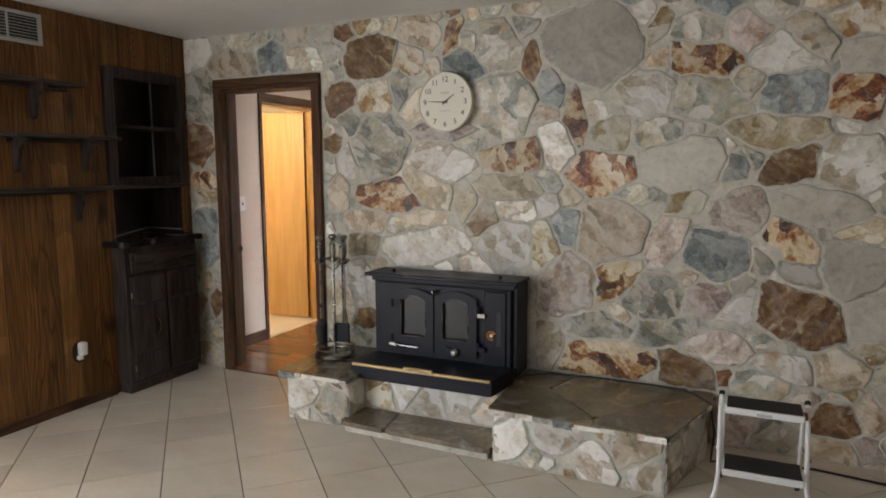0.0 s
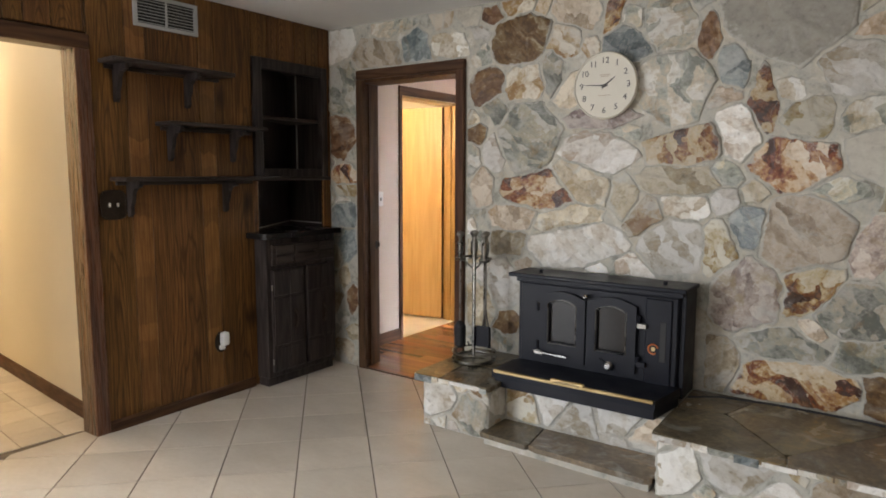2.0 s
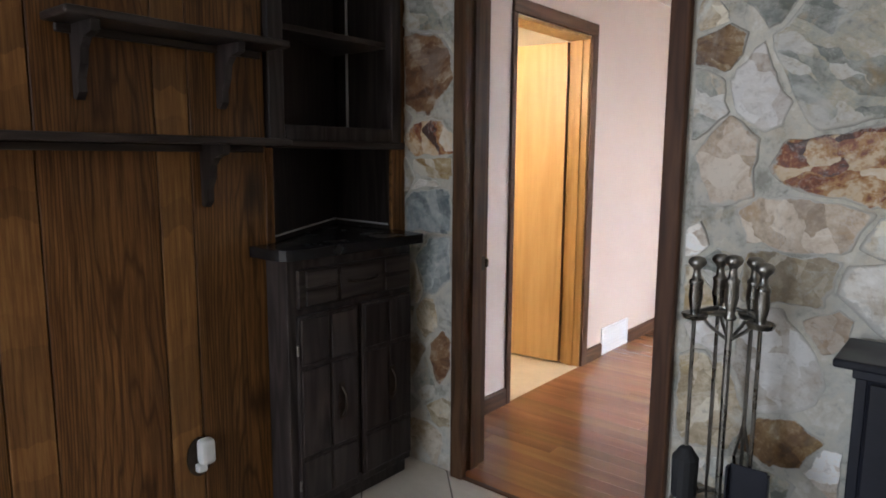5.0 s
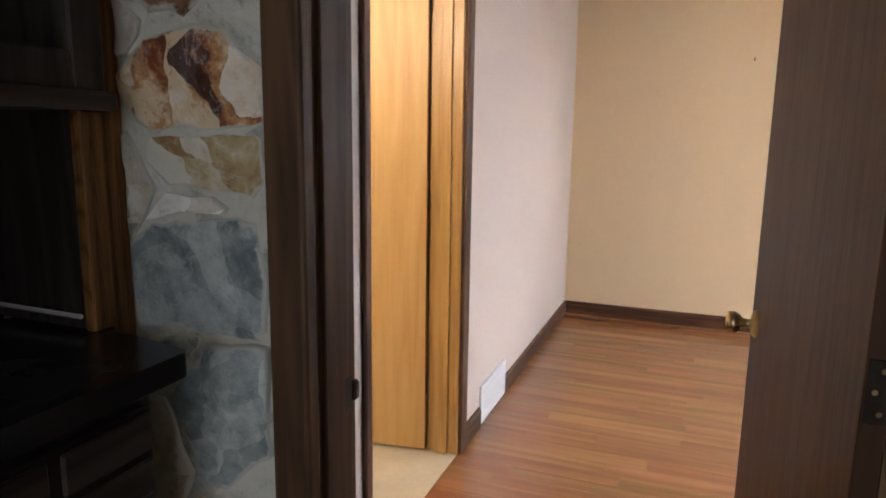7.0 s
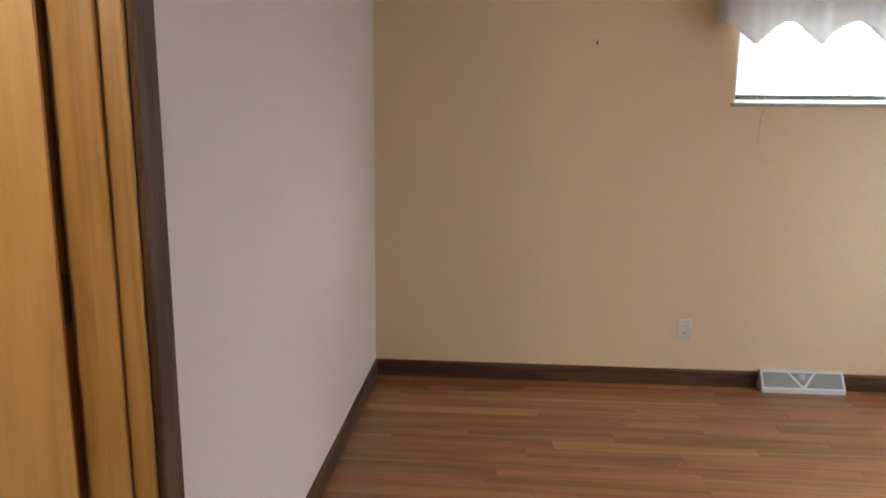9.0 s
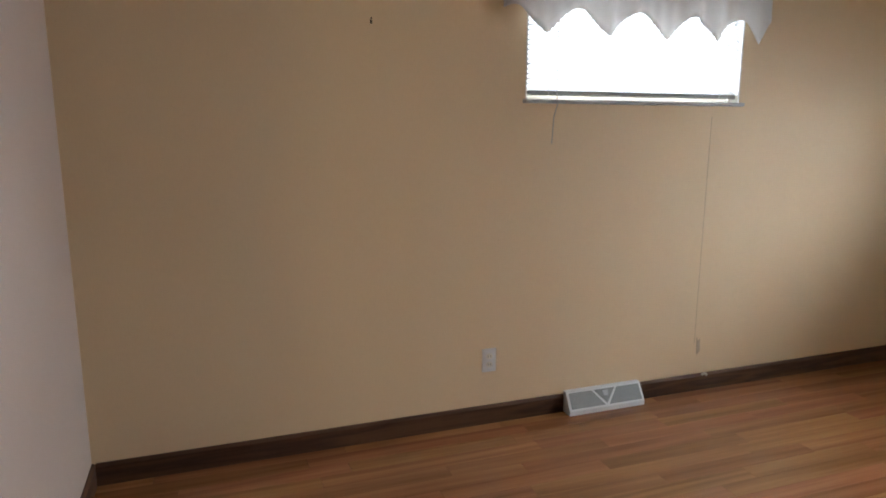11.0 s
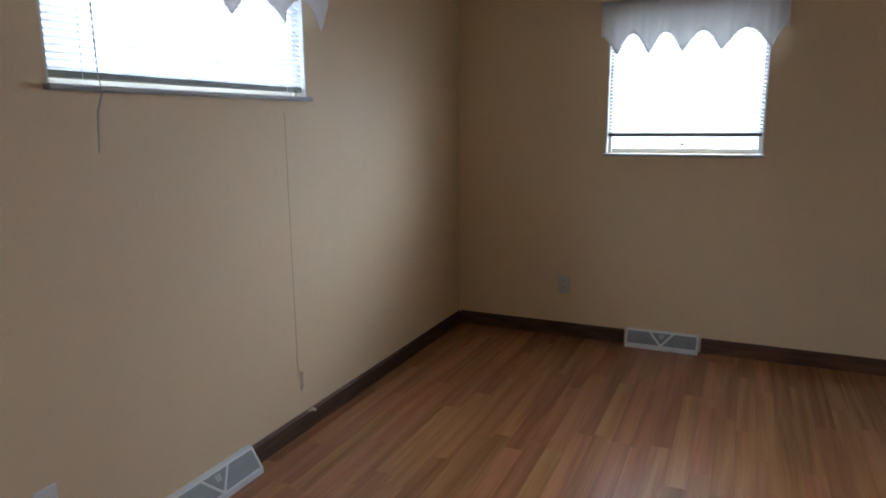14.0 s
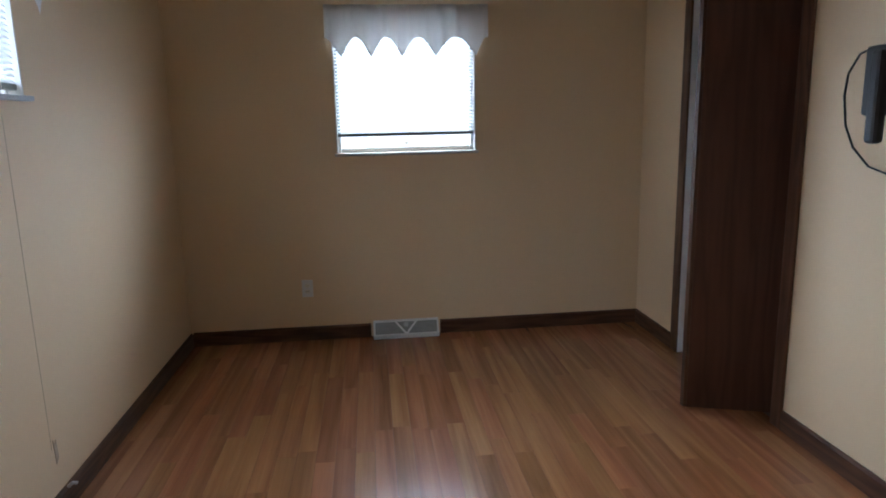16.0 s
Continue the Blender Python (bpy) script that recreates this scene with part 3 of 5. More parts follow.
casing("trim_bedroom_door_front", "y", 0.0, -0.034, 0.347, 1.115, DOOR_TOP, 0.062)
casing("trim_bedroom_door_back", "y", 0.17, 0.014, 0.28, 1.14, DOOR_TOP, 0.06)
casing("trim_bathroom_door", "x", 0.0, 0.018, 0.818, 1.62, DOOR_TOP, near=0.038)
casing("trim_closet", "y", 1.04, 0.016, 3.205, 4.16, DOOR_TOP)
casing("trim_hall_opening", "x", 0.0, 0.022, -2.84, -1.775, 2.01, stile=TRIM_GLOSS)
casing("trim_hall_door", "x", -4.40, 0.018, -2.13, -1.375, 2.03, 0.065)
structure("trim_bedroom_jamb", boxes(((0.275, -0.012, 0), (0.312, 0.172, DOOR_TOP)), ((1.116, -0.012, 0), (1.136, 0.172, DOOR_TOP)), ((0.312, -0.012, DOOR_TOP - 0.02), (1.116, 0.172, DOOR_TOP)),
                                     ((0.312, 0.06, 0), (0.322, 0.12, DOOR_TOP - 0.02)), bevel=0.002), TRIM, "dark brown door jamb with stop")
structure("trim_bathroom_jamb", boxes(((-0.132, 0.808, 0), (0.002, 0.828, DOOR_TOP)), ((-0.132, 1.61, 0), (0.002, 1.63, DOOR_TOP)), ((-0.132, 0.828, DOOR_TOP - 0.02), (0.002, 1.61, DOOR_TOP)),
                                      ((-0.08, 1.598, 0), (-0.04, 1.61, DOOR_TOP - 0.02)), bevel=0.002), JAMB, "honey stained door jamb with stop")
structure("trim_hall_jamb", boxes(((-0.122, -1.775, 0), (0.004, -1.71, 2.01)), ((-0.122, -2.86, 0), (0.004, -2.84, 2.01)), ((-0.122, -2.84, 2.01), (0.004, -1.71, 2.03)), bevel=0.002), TRIM_GLOSS,
          "dark stained jamb of the hall opening")
structure("trim_closet_jamb", boxes(((3.193, 0.918, 0), (3.21, 1.042, DOOR_TOP)), ((4.155, 0.918, 0), (4.172, 1.042, DOOR_TOP)), ((3.21, 0.918, DOOR_TOP - 0.015), (4.155, 1.042, DOOR_TOP))), WHITE, "pale closet jamb")
structure("trim_threshold", boxes(((0.314, -0.02, -0.004), (1.116, 0.004, 0.006)), bevel=0.002), TRIM_X, "dark threshold strip")


def skirting(name, a, b, mat, height=0.092, h0=0.0):
    """A baseboard along the floor from a to b, standing to the left of that direction."""
    a, b = Vector((*a, 0)), Vector((*b, 0))
    d = (b - a).normalized()
    n = Vector((-d.y, d.x, 0))
    prof = [(0.0, 0.0), (0.014, 0.0), (0.014, height - 0.012), (0.006, height), (0.0, height)]
    bm = bmesh.new()
    lo = [bm.verts.new(a + n * u + Vector((0, 0, v + h0))) for u, v in prof]
    hi = [bm.verts.new(b + n * u + Vector((0, 0, v + h0))) for u, v in prof]
    bm.faces.new(lo), bm.faces.new(hi[::-1])
    for i in range(5):
        bm.faces.new((lo[i], lo[(i + 1) % 5], hi[(i + 1) % 5], hi[i]))
    structure(name, bm, mat, "dark brown wooden baseboard")


skirting("baseboard_west_short", (0.0, 0.78), (0.0, 0.172), TRIM_Y)
skirting("baseboard_west_a", (0.0, 1.91), (0.0, 1.696), TRIM_Y)
skirting("baseboard_west_b", (0.0, 4.045), (0.0, 2.33), TRIM_Y)
skirting("baseboard_north_a", (2.11, 4.045), (0.014, 4.045), TRIM_X)
skirting("baseboard_north_b", (4.776, 4.045), (2.555, 4.045), TRIM_X)
skirting("baseboard_east_a", (4.79, 2.885), (4.79, 4.031), TRIM_Y)
skirting("baseboard_east_b", (4.79, 1.04), (4.79, 2.42), TRIM_Y)
skirting("baseboard_south_a", (4.236, 1.04), (4.776, 1.04), TRIM_X)
skirting("baseboard_south_b", (1.25, 1.04), (3.13, 1.04), TRIM_X)
skirting("baseboard_hall", (-0.122, -1.69), (-4.40, -1.26), TRIM_X)
skirting("baseboard_panelled", (0.008, -0.735), (0.008, -1.70), TRIM_Y, 0.06)


# ---- family room: hearth ----
HEARTH_TOP = 0.30
hearth = thing("hearth", "raised stone hearth with brown slate slab tops", "hearth")
RIGHT_PLAN = [(2.62, -0.67), (3.45, -0.70), (3.60, -0.19), (3.60, -0.002), (2.62, -0.002)]
part("core", boxes(((1.30, -0.60, 0), (1.72, -0.002, 0.277)), ((1.72, -0.42, 0), (2.62, -0.002, 0.262))), MORTAR, hearth, "grey mortar")
part("core", prism(RIGHT_PLAN, flat_up, 0, 0.267), MORTAR, hearth, "grey mortar")


# ---- family room: stove ----
stove = thing("wood_stove", "black steel wood stove insert with two arched glass doors", "stove", pose(2.15, 0, HEARTH_TOP))
part("body", one((-0.43, -0.25, 0.0), (0.43, -0.04, 0.53), 0.008, 2), IRON, stove)
part("shelf", one((-0.50, -0.285, 0.53), (0.465, -0.04, 0.552), 0.006, 2), IRON, stove, "black steel top shelf")
part("lip", one((-0.46, -0.262, 0.505), (0.445, -0.25, 0.53), 0.003), CAST, stove)
part("side_flange", one((-0.455, -0.235, 0.0), (-0.43, -0.045, 0.53), 0.003), CAST, stove)
part("side_flange", one((0.43, -0.235, 0.0), (0.455, -0.045, 0.53), 0.003), CAST, stove)
part("front_plate", one((-0.425, -0.262, 0.05), (0.425, -0.25, 0.50), 0.004), CAST, stove)
part("side_panel", one((0.27, -0.272, 0.06), (0.40, -0.262, 0.49), 0.005), IRON, stove)
part("side_slot", one((0.345, -0.275, 0.18), (0.375, -0.272, 0.38), 0.001), DARKGAP, stove)
bm = bmesh.new()
prism([(-0.455, -0.525), (0.41, -0.525), (0.45, -0.26), (-0.44, -0.26)], flat_up, 0.022, 0.066, bm)
ash_lip = part("ash_tray", bm, IRON, stove, "black steel ash lip")
part("ash_apron", prism([(-0.445, -0.51), (0.40, -0.51), (0.44, -0.25), (-0.43, -0.25)], flat_up, -0.03, 0.022), CAST, stove)
part("brass_bar", one((-0.442, -0.537, 0.051), (0.405, -0.522, 0.069), 0.004), BRASS, stove, "worn brass trim bar")
badge = part("name_plate", one((-0.11, -0.542, 0.061), (0.07, -0.524, 0.083), 0.005), BRASS, stove, "brass name plate")
part("plate_line", boxes(((-0.09, -0.5435, 0.067), (0.05, -0.542, 0.0695)), ((-0.07, -0.5435, 0.073), (0.03, -0.542, 0.0755))), BRONZE, badge)


def arch(x0, x1, z0, z1, rise, n=9):
    pts = [(x0, z0), (x1, z0)]
    for k in range(n + 1):
        u = k / n
        pts.append((x1 + (x0 - x1) * u, z1 - rise + rise * math.sin(math.pi * u)))
    return pts


def arched_door(x0, x1):
    """One cast door: an arched rim round a smoked pane."""
    outer, inner = arch(x0, x1, 0.10, 0.475, 0.035), arch(x0 + 0.055, x1 - 0.055, 0.195, 0.425, 0.025)
    bm = bmesh.new()
    y0, y1 = -0.262, -0.287
    rows = [[bm.verts.new((u, y, v)) for u, v in ring] for ring, y in ((outer, y0), (outer, y1), (inner, y1), (inner, y0 - 0.008))]
    n = len(outer)
    for a, b in zip(rows, rows[1:]):
        for k in range(n):
            bm.faces.new((a[k], a[(k + 1) % n], b[(k + 1) % n], b[k]))
    door = part("door", bm, CAST, stove, "black cast-iron arched door")
    part("pane", prism(inner, facing_south, -0.268, -0.264), STOVE_GLASS, door, "smoked glass pane")
    part("pane_rim", tube([(u, -0.288, v) for u, v in arch(x0 + 0.05, x1 - 0.05, 0.19, 0.43, 0.025)], 0.0035, 6, closed=True), PEWTER, door)
    return door


for x0, x1, side in ((-0.30, -0.04, -1), (-0.03, 0.23, 1)):
    d = arched_door(x0, x1)
    hx = x0 if side < 0 else x1
    for z in (0.17, 0.38):
        part("hinge", lathe([(0.010, -0.022), (0.010, 0.022)], 8, (hx + side * 0.012, -0.282, z)), CAST, d)
part("handle", tube([(-0.325, -0.305, 0.135), (-0.25, -0.31, 0.133), (-0.13, -0.305, 0.128)], 0.006, 8), STEEL, stove, "bright steel latch handle")
part("handle_grip", lathe([(0.006, -0.03), (0.013, -0.02), (0.013, 0.02), (0.006, 0.03)], 10, (-0.29, -0.306, 0.134), turn=Euler((0, radians(90), 0)).to_matrix()), STEEL, stove)
part("knob", lathe([(0.008, 0.0), (0.020, 0.008), (0.024, 0.022), (0.014, 0.034)], 14, (0.10, -0.287, 0.125), turn=Euler((radians(90), 0, 0)).to_matrix()), STEEL, stove, "bright steel draught knob")
part("handle_arm", tube([(0.045, -0.292, 0.150), (0.10, -0.30, 0.128)], 0.006, 8), CAST, stove)
for z in (0.35, 0.155):
    part("latch", one((0.235, -0.296, z - 0.014), (0.285, -0.276, z + 0.014), 0.004), PEWTER if z > 0.3 else CAST, stove)
part("latch_boss", lathe([(0.012, 0.0), (0.012, 0.02), (0.006, 0.026)], 10, (-0.035, -0.282, 0.465), turn=Euler((radians(90), 0, 0)).to_matrix()), PEWTER, stove)
emblem = part("emblem", tube([(0.315 + 0.024 * math.cos(k * 0.33), -0.275, 0.24 + 0.024 * math.sin(k * 0.33)) for k in range(1, 17)], 0.004, 6), ORANGE, stove, "round orange emblem")
part("emblem_dot", lathe([(0.011, 0), (0.011, 0.005)], 12, (0.315, -0.272, 0.24), turn=Euler((radians(90), 0, 0)).to_matrix()), BRASS, emblem)
for x in (-0.34, 0.34):
    part("bolt", lathe([(0.010, 0), (0.010, 0.014), (0.005, 0.02)], 8, (x, -0.20, 0.552)), CAST, stove)

# ---- family room: fireside tools ----
tools = thing("fireside_tool_stand", "antique pewter fireside tool set on a round stand", "fire tools", pose(1.405, -0.25, HEARTH_TOP))
part("base", lathe([(0.125, 0.0), (0.13, 0.006), (0.125, 0.014), (0.03, 0.018)], 28), PEWTER, tools, smooth=False)
for z in (0.018, 0.055):
    part("base_ring", tube(ring_path((0, 0), 0.125, 30, z), 0.006, 8, closed=True), PEWTER, tools)
for k in range(6):
    a = k * math.pi / 3
    part("ring_post", tube([(0.125 * math.cos(a), 0.125 * math.sin(a), 0.012), (0.125 * math.cos(a), 0.125 * math.sin(a), 0.056)], 0.004, 6), PEWTER, tools)
part("pole", tube([(0, 0, 0.01), (0, 0, 0.62)], 0.009, 10), PEWTER, tools)
GRIP = [(0.006, -0.15), (0.015, -0.147), (0.017, -0.140), (0.011, -0.132), (0.013, -0.120), (0.019, -0.085), (0.017, -0.052), (0.019, -0.046), (0.019, -0.040), (0.012, -0.034), (0.009, -0.012), (0.012, -0.006), (0.022, 0.004), (0.024, 0.013), (0.018, 0.022), (0.006, 0.026)]
part("handle", lathe(GRIP, 14, (0, 0, 0.745)), PEWTER, tools, "turned pewter handle", smooth=True)
HOOKS = [(-0.086, -0.02), (-0.052, 0.07), (0.036, 0.07), (0.080, -0.02)]
for x, y in HOOKS:
    part("bracket_arm", tube([(0, 0, 0.54), (x * 0.55, y * 0.55, 0.575), (x * 0.8, y * 0.8, 0.60), (x * 0.85, y * 0.85, 0.615)], 0.005, 6), PEWTER, tools)
    part("cup", lathe([(0.006, -0.014), (0.030, -0.008), (0.036, 0.004), (0.033, 0.007), (0.010, 0.004)], 16, (x, y, 0.60)), PEWTER, tools)
part("holder_ring", tube([(x * 0.9, y * 0.9, 0.613) for x, y in HOOKS], 0.006, 6), PEWTER, tools)


def fire_tool(name, label, x, y, end):
    """A shaft with a turned grip and its own business end."""
    t = thing(name, label, "fire tool", pose(1.405 + x, -0.25 + y, HEARTH_TOP), "fireside tools")
    part("shaft", tube([(0, 0, 0.12), (0, 0, 0.64)], 0.0055, 8), PEWTER, t)
    part("grip", lathe(GRIP, 14, (0, 0, 0.735)), PEWTER, t, "turned pewter grip", smooth=True)
    if end == "shovel":
        prof = [(-0.045, 0.22), (0.045, 0.22), (0.052, 0.10), (-0.052, 0.10)]
        part("pan", prism(prof, facing_south, -0.012, -0.006), CAST, t, "black shovel pan")
        for u in (-0.049, 0.049):
            part("pan_side", one((u - 0.003, -0.03, 0.10), (u + 0.003, -0.008, 0.215), 0.001), CAST, t)
    elif end == "brush":
        part("brush_head", lathe([(0.008, 0.0), (0.034, 0.02), (0.036, 0.13), (0.016, 0.16), (0.006, 0.165)], 14, (0, 0, 0.065)), BLACK, t, "black bristle brush head")
    elif end == "poker":
        part("hook", tube([(0, 0, 0.13), (0, -0.004, 0.075), (-0.018, -0.006, 0.062), (-0.034, -0.006, 0.085)], 0.005, 6), PEWTER, t)
    else:
        for s in (-1, 1):
            part("jaw", tube([(0, 0, 0.30), (s * 0.02, 0, 0.20), (s * 0.006, 0, 0.075)], 0.0045, 6), PEWTER, t)


fire_tool("brush", "fireside brush with pewter grip hanging on the stand", *HOOKS[0], "brush")
fire_tool("poker", "slim fireside poker with pewter grip", *HOOKS[1], "poker")
fire_tool("tongs", "fireside tongs with pewter grip", *HOOKS[2], "tongs")
fire_tool("shovel", "fireside shovel with black pan and pewter grip", *HOOKS[3], "shovel")

# ---- family room: clock ----
clock = thing("wall_clock", "round cream wall clock hung on the stone wall", "clock", pose(2.085, -0.032, 1.862, 90))
part("case", lathe([(0.168, 0.0), (0.176, 0.006), (0.176, 0.020), (0.171, 0.028), (0.166, 0.025), (0.1655, 0.014)], 48), IVORY, clock, "cream rim", smooth=False)
part("face", lathe([(0.166, 0.016), (0.166, 0.020)], 48), IVORY, clock, "cream dial")
for h in range(1, 13):
    a = radians(90 - 30 * h)
    text("numeral", str(h), 0.044, pose(0.130 * math.cos(a), 0.130 * math.sin(a), 0.0212), INK, clock)
for name, ang, length, w in (("hour_pointer", 90 - 30 * 1.77, 0.072, 0.006), ("minute_pointer", 90 - 6 * 45.6, 0.112, 0.004)):
    a = radians(ang)
    d, n = Vector((math.cos(a), math.sin(a))), Vector((-math.sin(a), math.cos(a)))
    pts = [(-d * 0.018 + n * w), (-d * 0.018 - n * w), (d * length - n * w * 0.25), (d * length + n * w * 0.25)]
    part(name, prism([tuple(p) for p in pts], flat_up, 0.0225, 0.0240), INK, clock, "black clock pointer")
part("pin", lathe([(0.008, 0.021), (0.008, 0.026)], 12), INK, clock)
for x, z in ((0.03, 0.055), (0.022, 0.047), (0.035, -0.052)):
    part("dial_mark", one((-x, z, 0.0205), (x, z + 0.0025, 0.0212), 0), STAIN, clock)

# ---- family room: folding step stool ----
stool = thing("step_stool", "white folding steel step stool with black treads", "step stool", pose(3.84, -0.52, 0))


def leg(name, pts, r=0.011):
    part(name, tube(pts, r, 8), WHITE, stool)
    part("foot", lathe([(r * 1.35, 0.0), (r * 1.35, 0.03), (r * 1.1, 0.034)], 10, (pts[-1][0], pts[-1][1], 0.0)), BLACK, stool)


for s in (-1, 1):
    leg("front_leg", [(s * 0.172, 0.02, 0.452), (s * 0.174, -0.03, 0.37), (s * 0.170, -0.16, 0.15), (s * 0.178, -0.20, 0.08), (s * 0.200, -0.235, 0.012)], 0.010)
    leg("rear_leg", [(s * 0.158, 0.02, 0.42), (s * 0.163, 0.13, 0.02)], 0.008)
    part("cap", lathe([(0.0125, 0.446), (0.0125, 0.460), (0.007, 0.465)], 10, (s * 0.172, 0.02, 0)), BLACK, stool)
    part("hinge_strut", tube([(s * 0.165, 0.07, 0.23), (s * 0.185, -0.10, 0.24)], 0.006, 6), STEEL, stool)
for z, y0, y1 in ((0.435, -0.115, 0.04), (0.205, -0.24, -0.075)):
    tread = part("tread_frame", one((-0.155, y0, z - 0.03), (0.155, y1, z), 0.006, 2), WHITE, stool, "white steel tread frame")
    part("tread_mat", one((-0.148, y0 + 0.006, z), (0.148, y1 - 0.004, z + 0.005), 0.002), BLACK, tread, "ribbed black rubber mat")
part("label", one((-0.03, -0.1175, 0.412), (0.03, -0.1155, 0.424), 0), GREYWHITE, stool)
part("red_tab", one((0.150, -0.09, 0.412), (0.166, -0.06, 0.440), 0.003), RED_TAB, stool, "red release tab")

# cables
cable = tagged(part("power_cable", tube([(2.62, -0.20, 0.308), (2.75, -0.10, 0.307), (3.0, -0.065, 0.307), (3.35, -0.07, 0.307), (3.52, -0.11, 0.306), (3.615, -0.20, 0.29), (3.64, -0.22, 0.15), (3.63, -0.26, 0.012),
                                   (3.75, -0.17, 0.008), (4.1, -0.14, 0.008), (4.5, -0.2, 0.008)], 0.006, 6), PLASTIC, smooth=True), "black power cable lying along the hearth", "cable")
wire = tagged(part("antenna_wire", tube([(4.50, -0.10, 0.008), (4.42, -0.11, 0.06), (4.36, -0.10, 0.16), (4.37, -0.09, 0.19), (4.43, -0.08, 0.24), (4.55, -0.07, 0.28), (4.70, -0.07, 0.27), (4.75, -0.10, 0.01)], 0.004, 6), WHITE, smooth=True),
              "thin white wire looped against the wall", "wire")

# ---- family room: corner hutch ----
hutch = thing("corner_hutch", "black-stained built-in corner hutch with open shelves", "hutch", pose(0, -0.375, 0))
FR = 0.03


def hy(v):
    return v + 0.375


upper = part("face_frame", boxes(((-0.01, hy(-0.69), 1.37), (FR, hy(-0.625), 2.125)), ((-0.01, hy(-0.105), 1.37), (FR, hy(-0.05), 2.125)), ((-0.01, hy(-0.625), 2.055), (FR, hy(-0.105), 2.125)),
                                 ((-0.01, hy(-0.625), 1.37), (FR, hy(-0.105), 1.425)), bevel=0.004), EBONY, hutch, "black-stained face frame")
part("bottom_rail", one((-0.01, hy(-0.70), 1.345), (FR + 0.018, hy(-0.045), 1.372), 0.006), EBONY_Y, hutch)
BACK = (-0.37, hy(-0.055))
for z0, z1 in ((1.0, 2.12),):
    part("back_panel", prism([(-0.012, hy(-0.675)), (-0.012, hy(-0.66)), (BACK[0] + 0.014, BACK[1] - 0.014), (BACK[0], BACK[1])], flat_up, z0, z1), EBONY, hutch)
    part("back_panel", prism([(BACK[0], BACK[1]), (BACK[0] + 0.014, BACK[1] - 0.016), (-0.012, hy(-0.075)), (-0.012, hy(-0.056))], flat_up, z0, z1), EBONY, hutch)
TRI = [(-0.008, hy(-0.655)), (-0.008, hy(-0.078)), (BACK[0] + 0.02, BACK[1] - 0.022)]
for z in (1.345, 1.745):
    part("shelf", prism(TRI, flat_up, z, z + 0.02), EBONY_Y, hutch)
part("top", prism(TRI, flat_up, 2.10, 2.12), EBONY_Y, hutch)
part("corner_bead", tube([(-0.25, hy(-0.090), 1.37), (-0.25, hy(-0.090), 2.09)], 0.006, 6), CAULK, hutch, "pale corner bead")
part("counter_bead", tube([(-0.016, hy(-0.65), 1.036), (BACK[0] + 0.024, BACK[1] - 0.03, 1.040), (-0.02, hy(-0.082), 1.036)], 0.004, 6), CAULK, hutch, "pale bead along the counter")
part("niche_stile", one((-0.01, hy(-0.70), 1.016), (0.012, hy(-0.665), 1.345), 0.003), PANEL, hutch, "walnut edge strip")
part("niche_stile", one((-0.01, hy(-0.085), 1.016), (0.012, hy(-0.045), 1.345), 0.003), PANEL, hutch, "walnut edge strip")

base = thing("corner_base_cabinet", "black-stained base cabinet with drawer and two doors", "cabinet", pose(0, -0.385, 0))
W2 = 0.325
part("body", boxes(((0.010, -W2, 0.06), (0.125, 0.285, 0.978)), ((0.010, -W2 + 0.01, 0.0), (0.105, 0.275, 0.06)), bevel=0.003), EBONY, base)
part("counter", prism([(-0.36, 0.325), (0.0, -0.385), (0.14, -0.385), (0.162, -0.380), (0.181, -0.366), (0.192, -0.348), (0.195, -0.330), (0.195, 0.282), (0.188, 0.292), (0.0, 0.325)], flat_up, 0.979, 1.015), COUNTER, base, "glossy black laminate counter")
drawer = part("drawer", one((0.125, -0.29, 0.80), (0.142, 0.265, 0.935), 0.004), EBONY_Y, base, "black-stained drawer front")
for y0, y1 in ((-0.262, -0.12), (0.12, 0.262)):
    for z0, z1 in ((0.806, 0.862), (0.872, 0.930)):
        part("raised_block", one((0.142, y0, z0), (0.150, y1, z1), 0.004), EBONY_Y, drawer)
part("raised_block", one((0.142, -0.105, 0.806), (0.148, 0.105, 0.930), 0.004), EBONY_Y, drawer)
part("pull", tube([(0.150, -0.075, 0.872), (0.166, -0.05, 0.868), (0.170, 0.0, 0.866), (0.166, 0.05, 0.868), (0.150, 0.075, 0.872)], 0.005, 6), BRONZE, drawer, "dark bronze pull")
for y0, y1, py in ((-0.295, -0.022, -0.11), (0.002, 0.272, 0.15)):
    dr = part("door", one((0.125, y0, 0.095), (0.142, y1, 0.775), 0.004), EBONY, base, "black-stained cabinet door")
    for z0, z1 in ((0.60, 0.765), (0.27, 0.585), (0.105, 0.255)):
        for a, b in ((y0 + 0.008, y0 + (y1 - y0) * 0.48), (y0 + (y1 - y0) * 0.52, y1 - 0.008)):
            part("raised_block", one((0.142, a, z0), (0.149, b, z1), 0.004), EBONY, dr)
    pull = part("pull_plate", prism([(py - 0.012, 0.36), (py + 0.012, 0.36), (py + 0.018, 0.43), (py + 0.012, 0.50), (py - 0.012, 0.50), (py - 0.018, 0.43)], facing_east, 0.149, 0.152), BRONZE, dr, "dark bronze back plate")
    part("pull_bail", tube([(0.153, py, 0.485), (0.172, py, 0.46), (0.176, py, 0.43), (0.172, py, 0.40), (0.153, py, 0.375)], 0.005, 6), BRONZE, pull)
    for z in (0.66, 0.17):
        part("hinge", lathe([(0.005, -0.018), (0.005, 0.018)], 8, (0.146, y0 - 0.006, z)), PEWTER if y0 < 0 else BRONZE, dr)


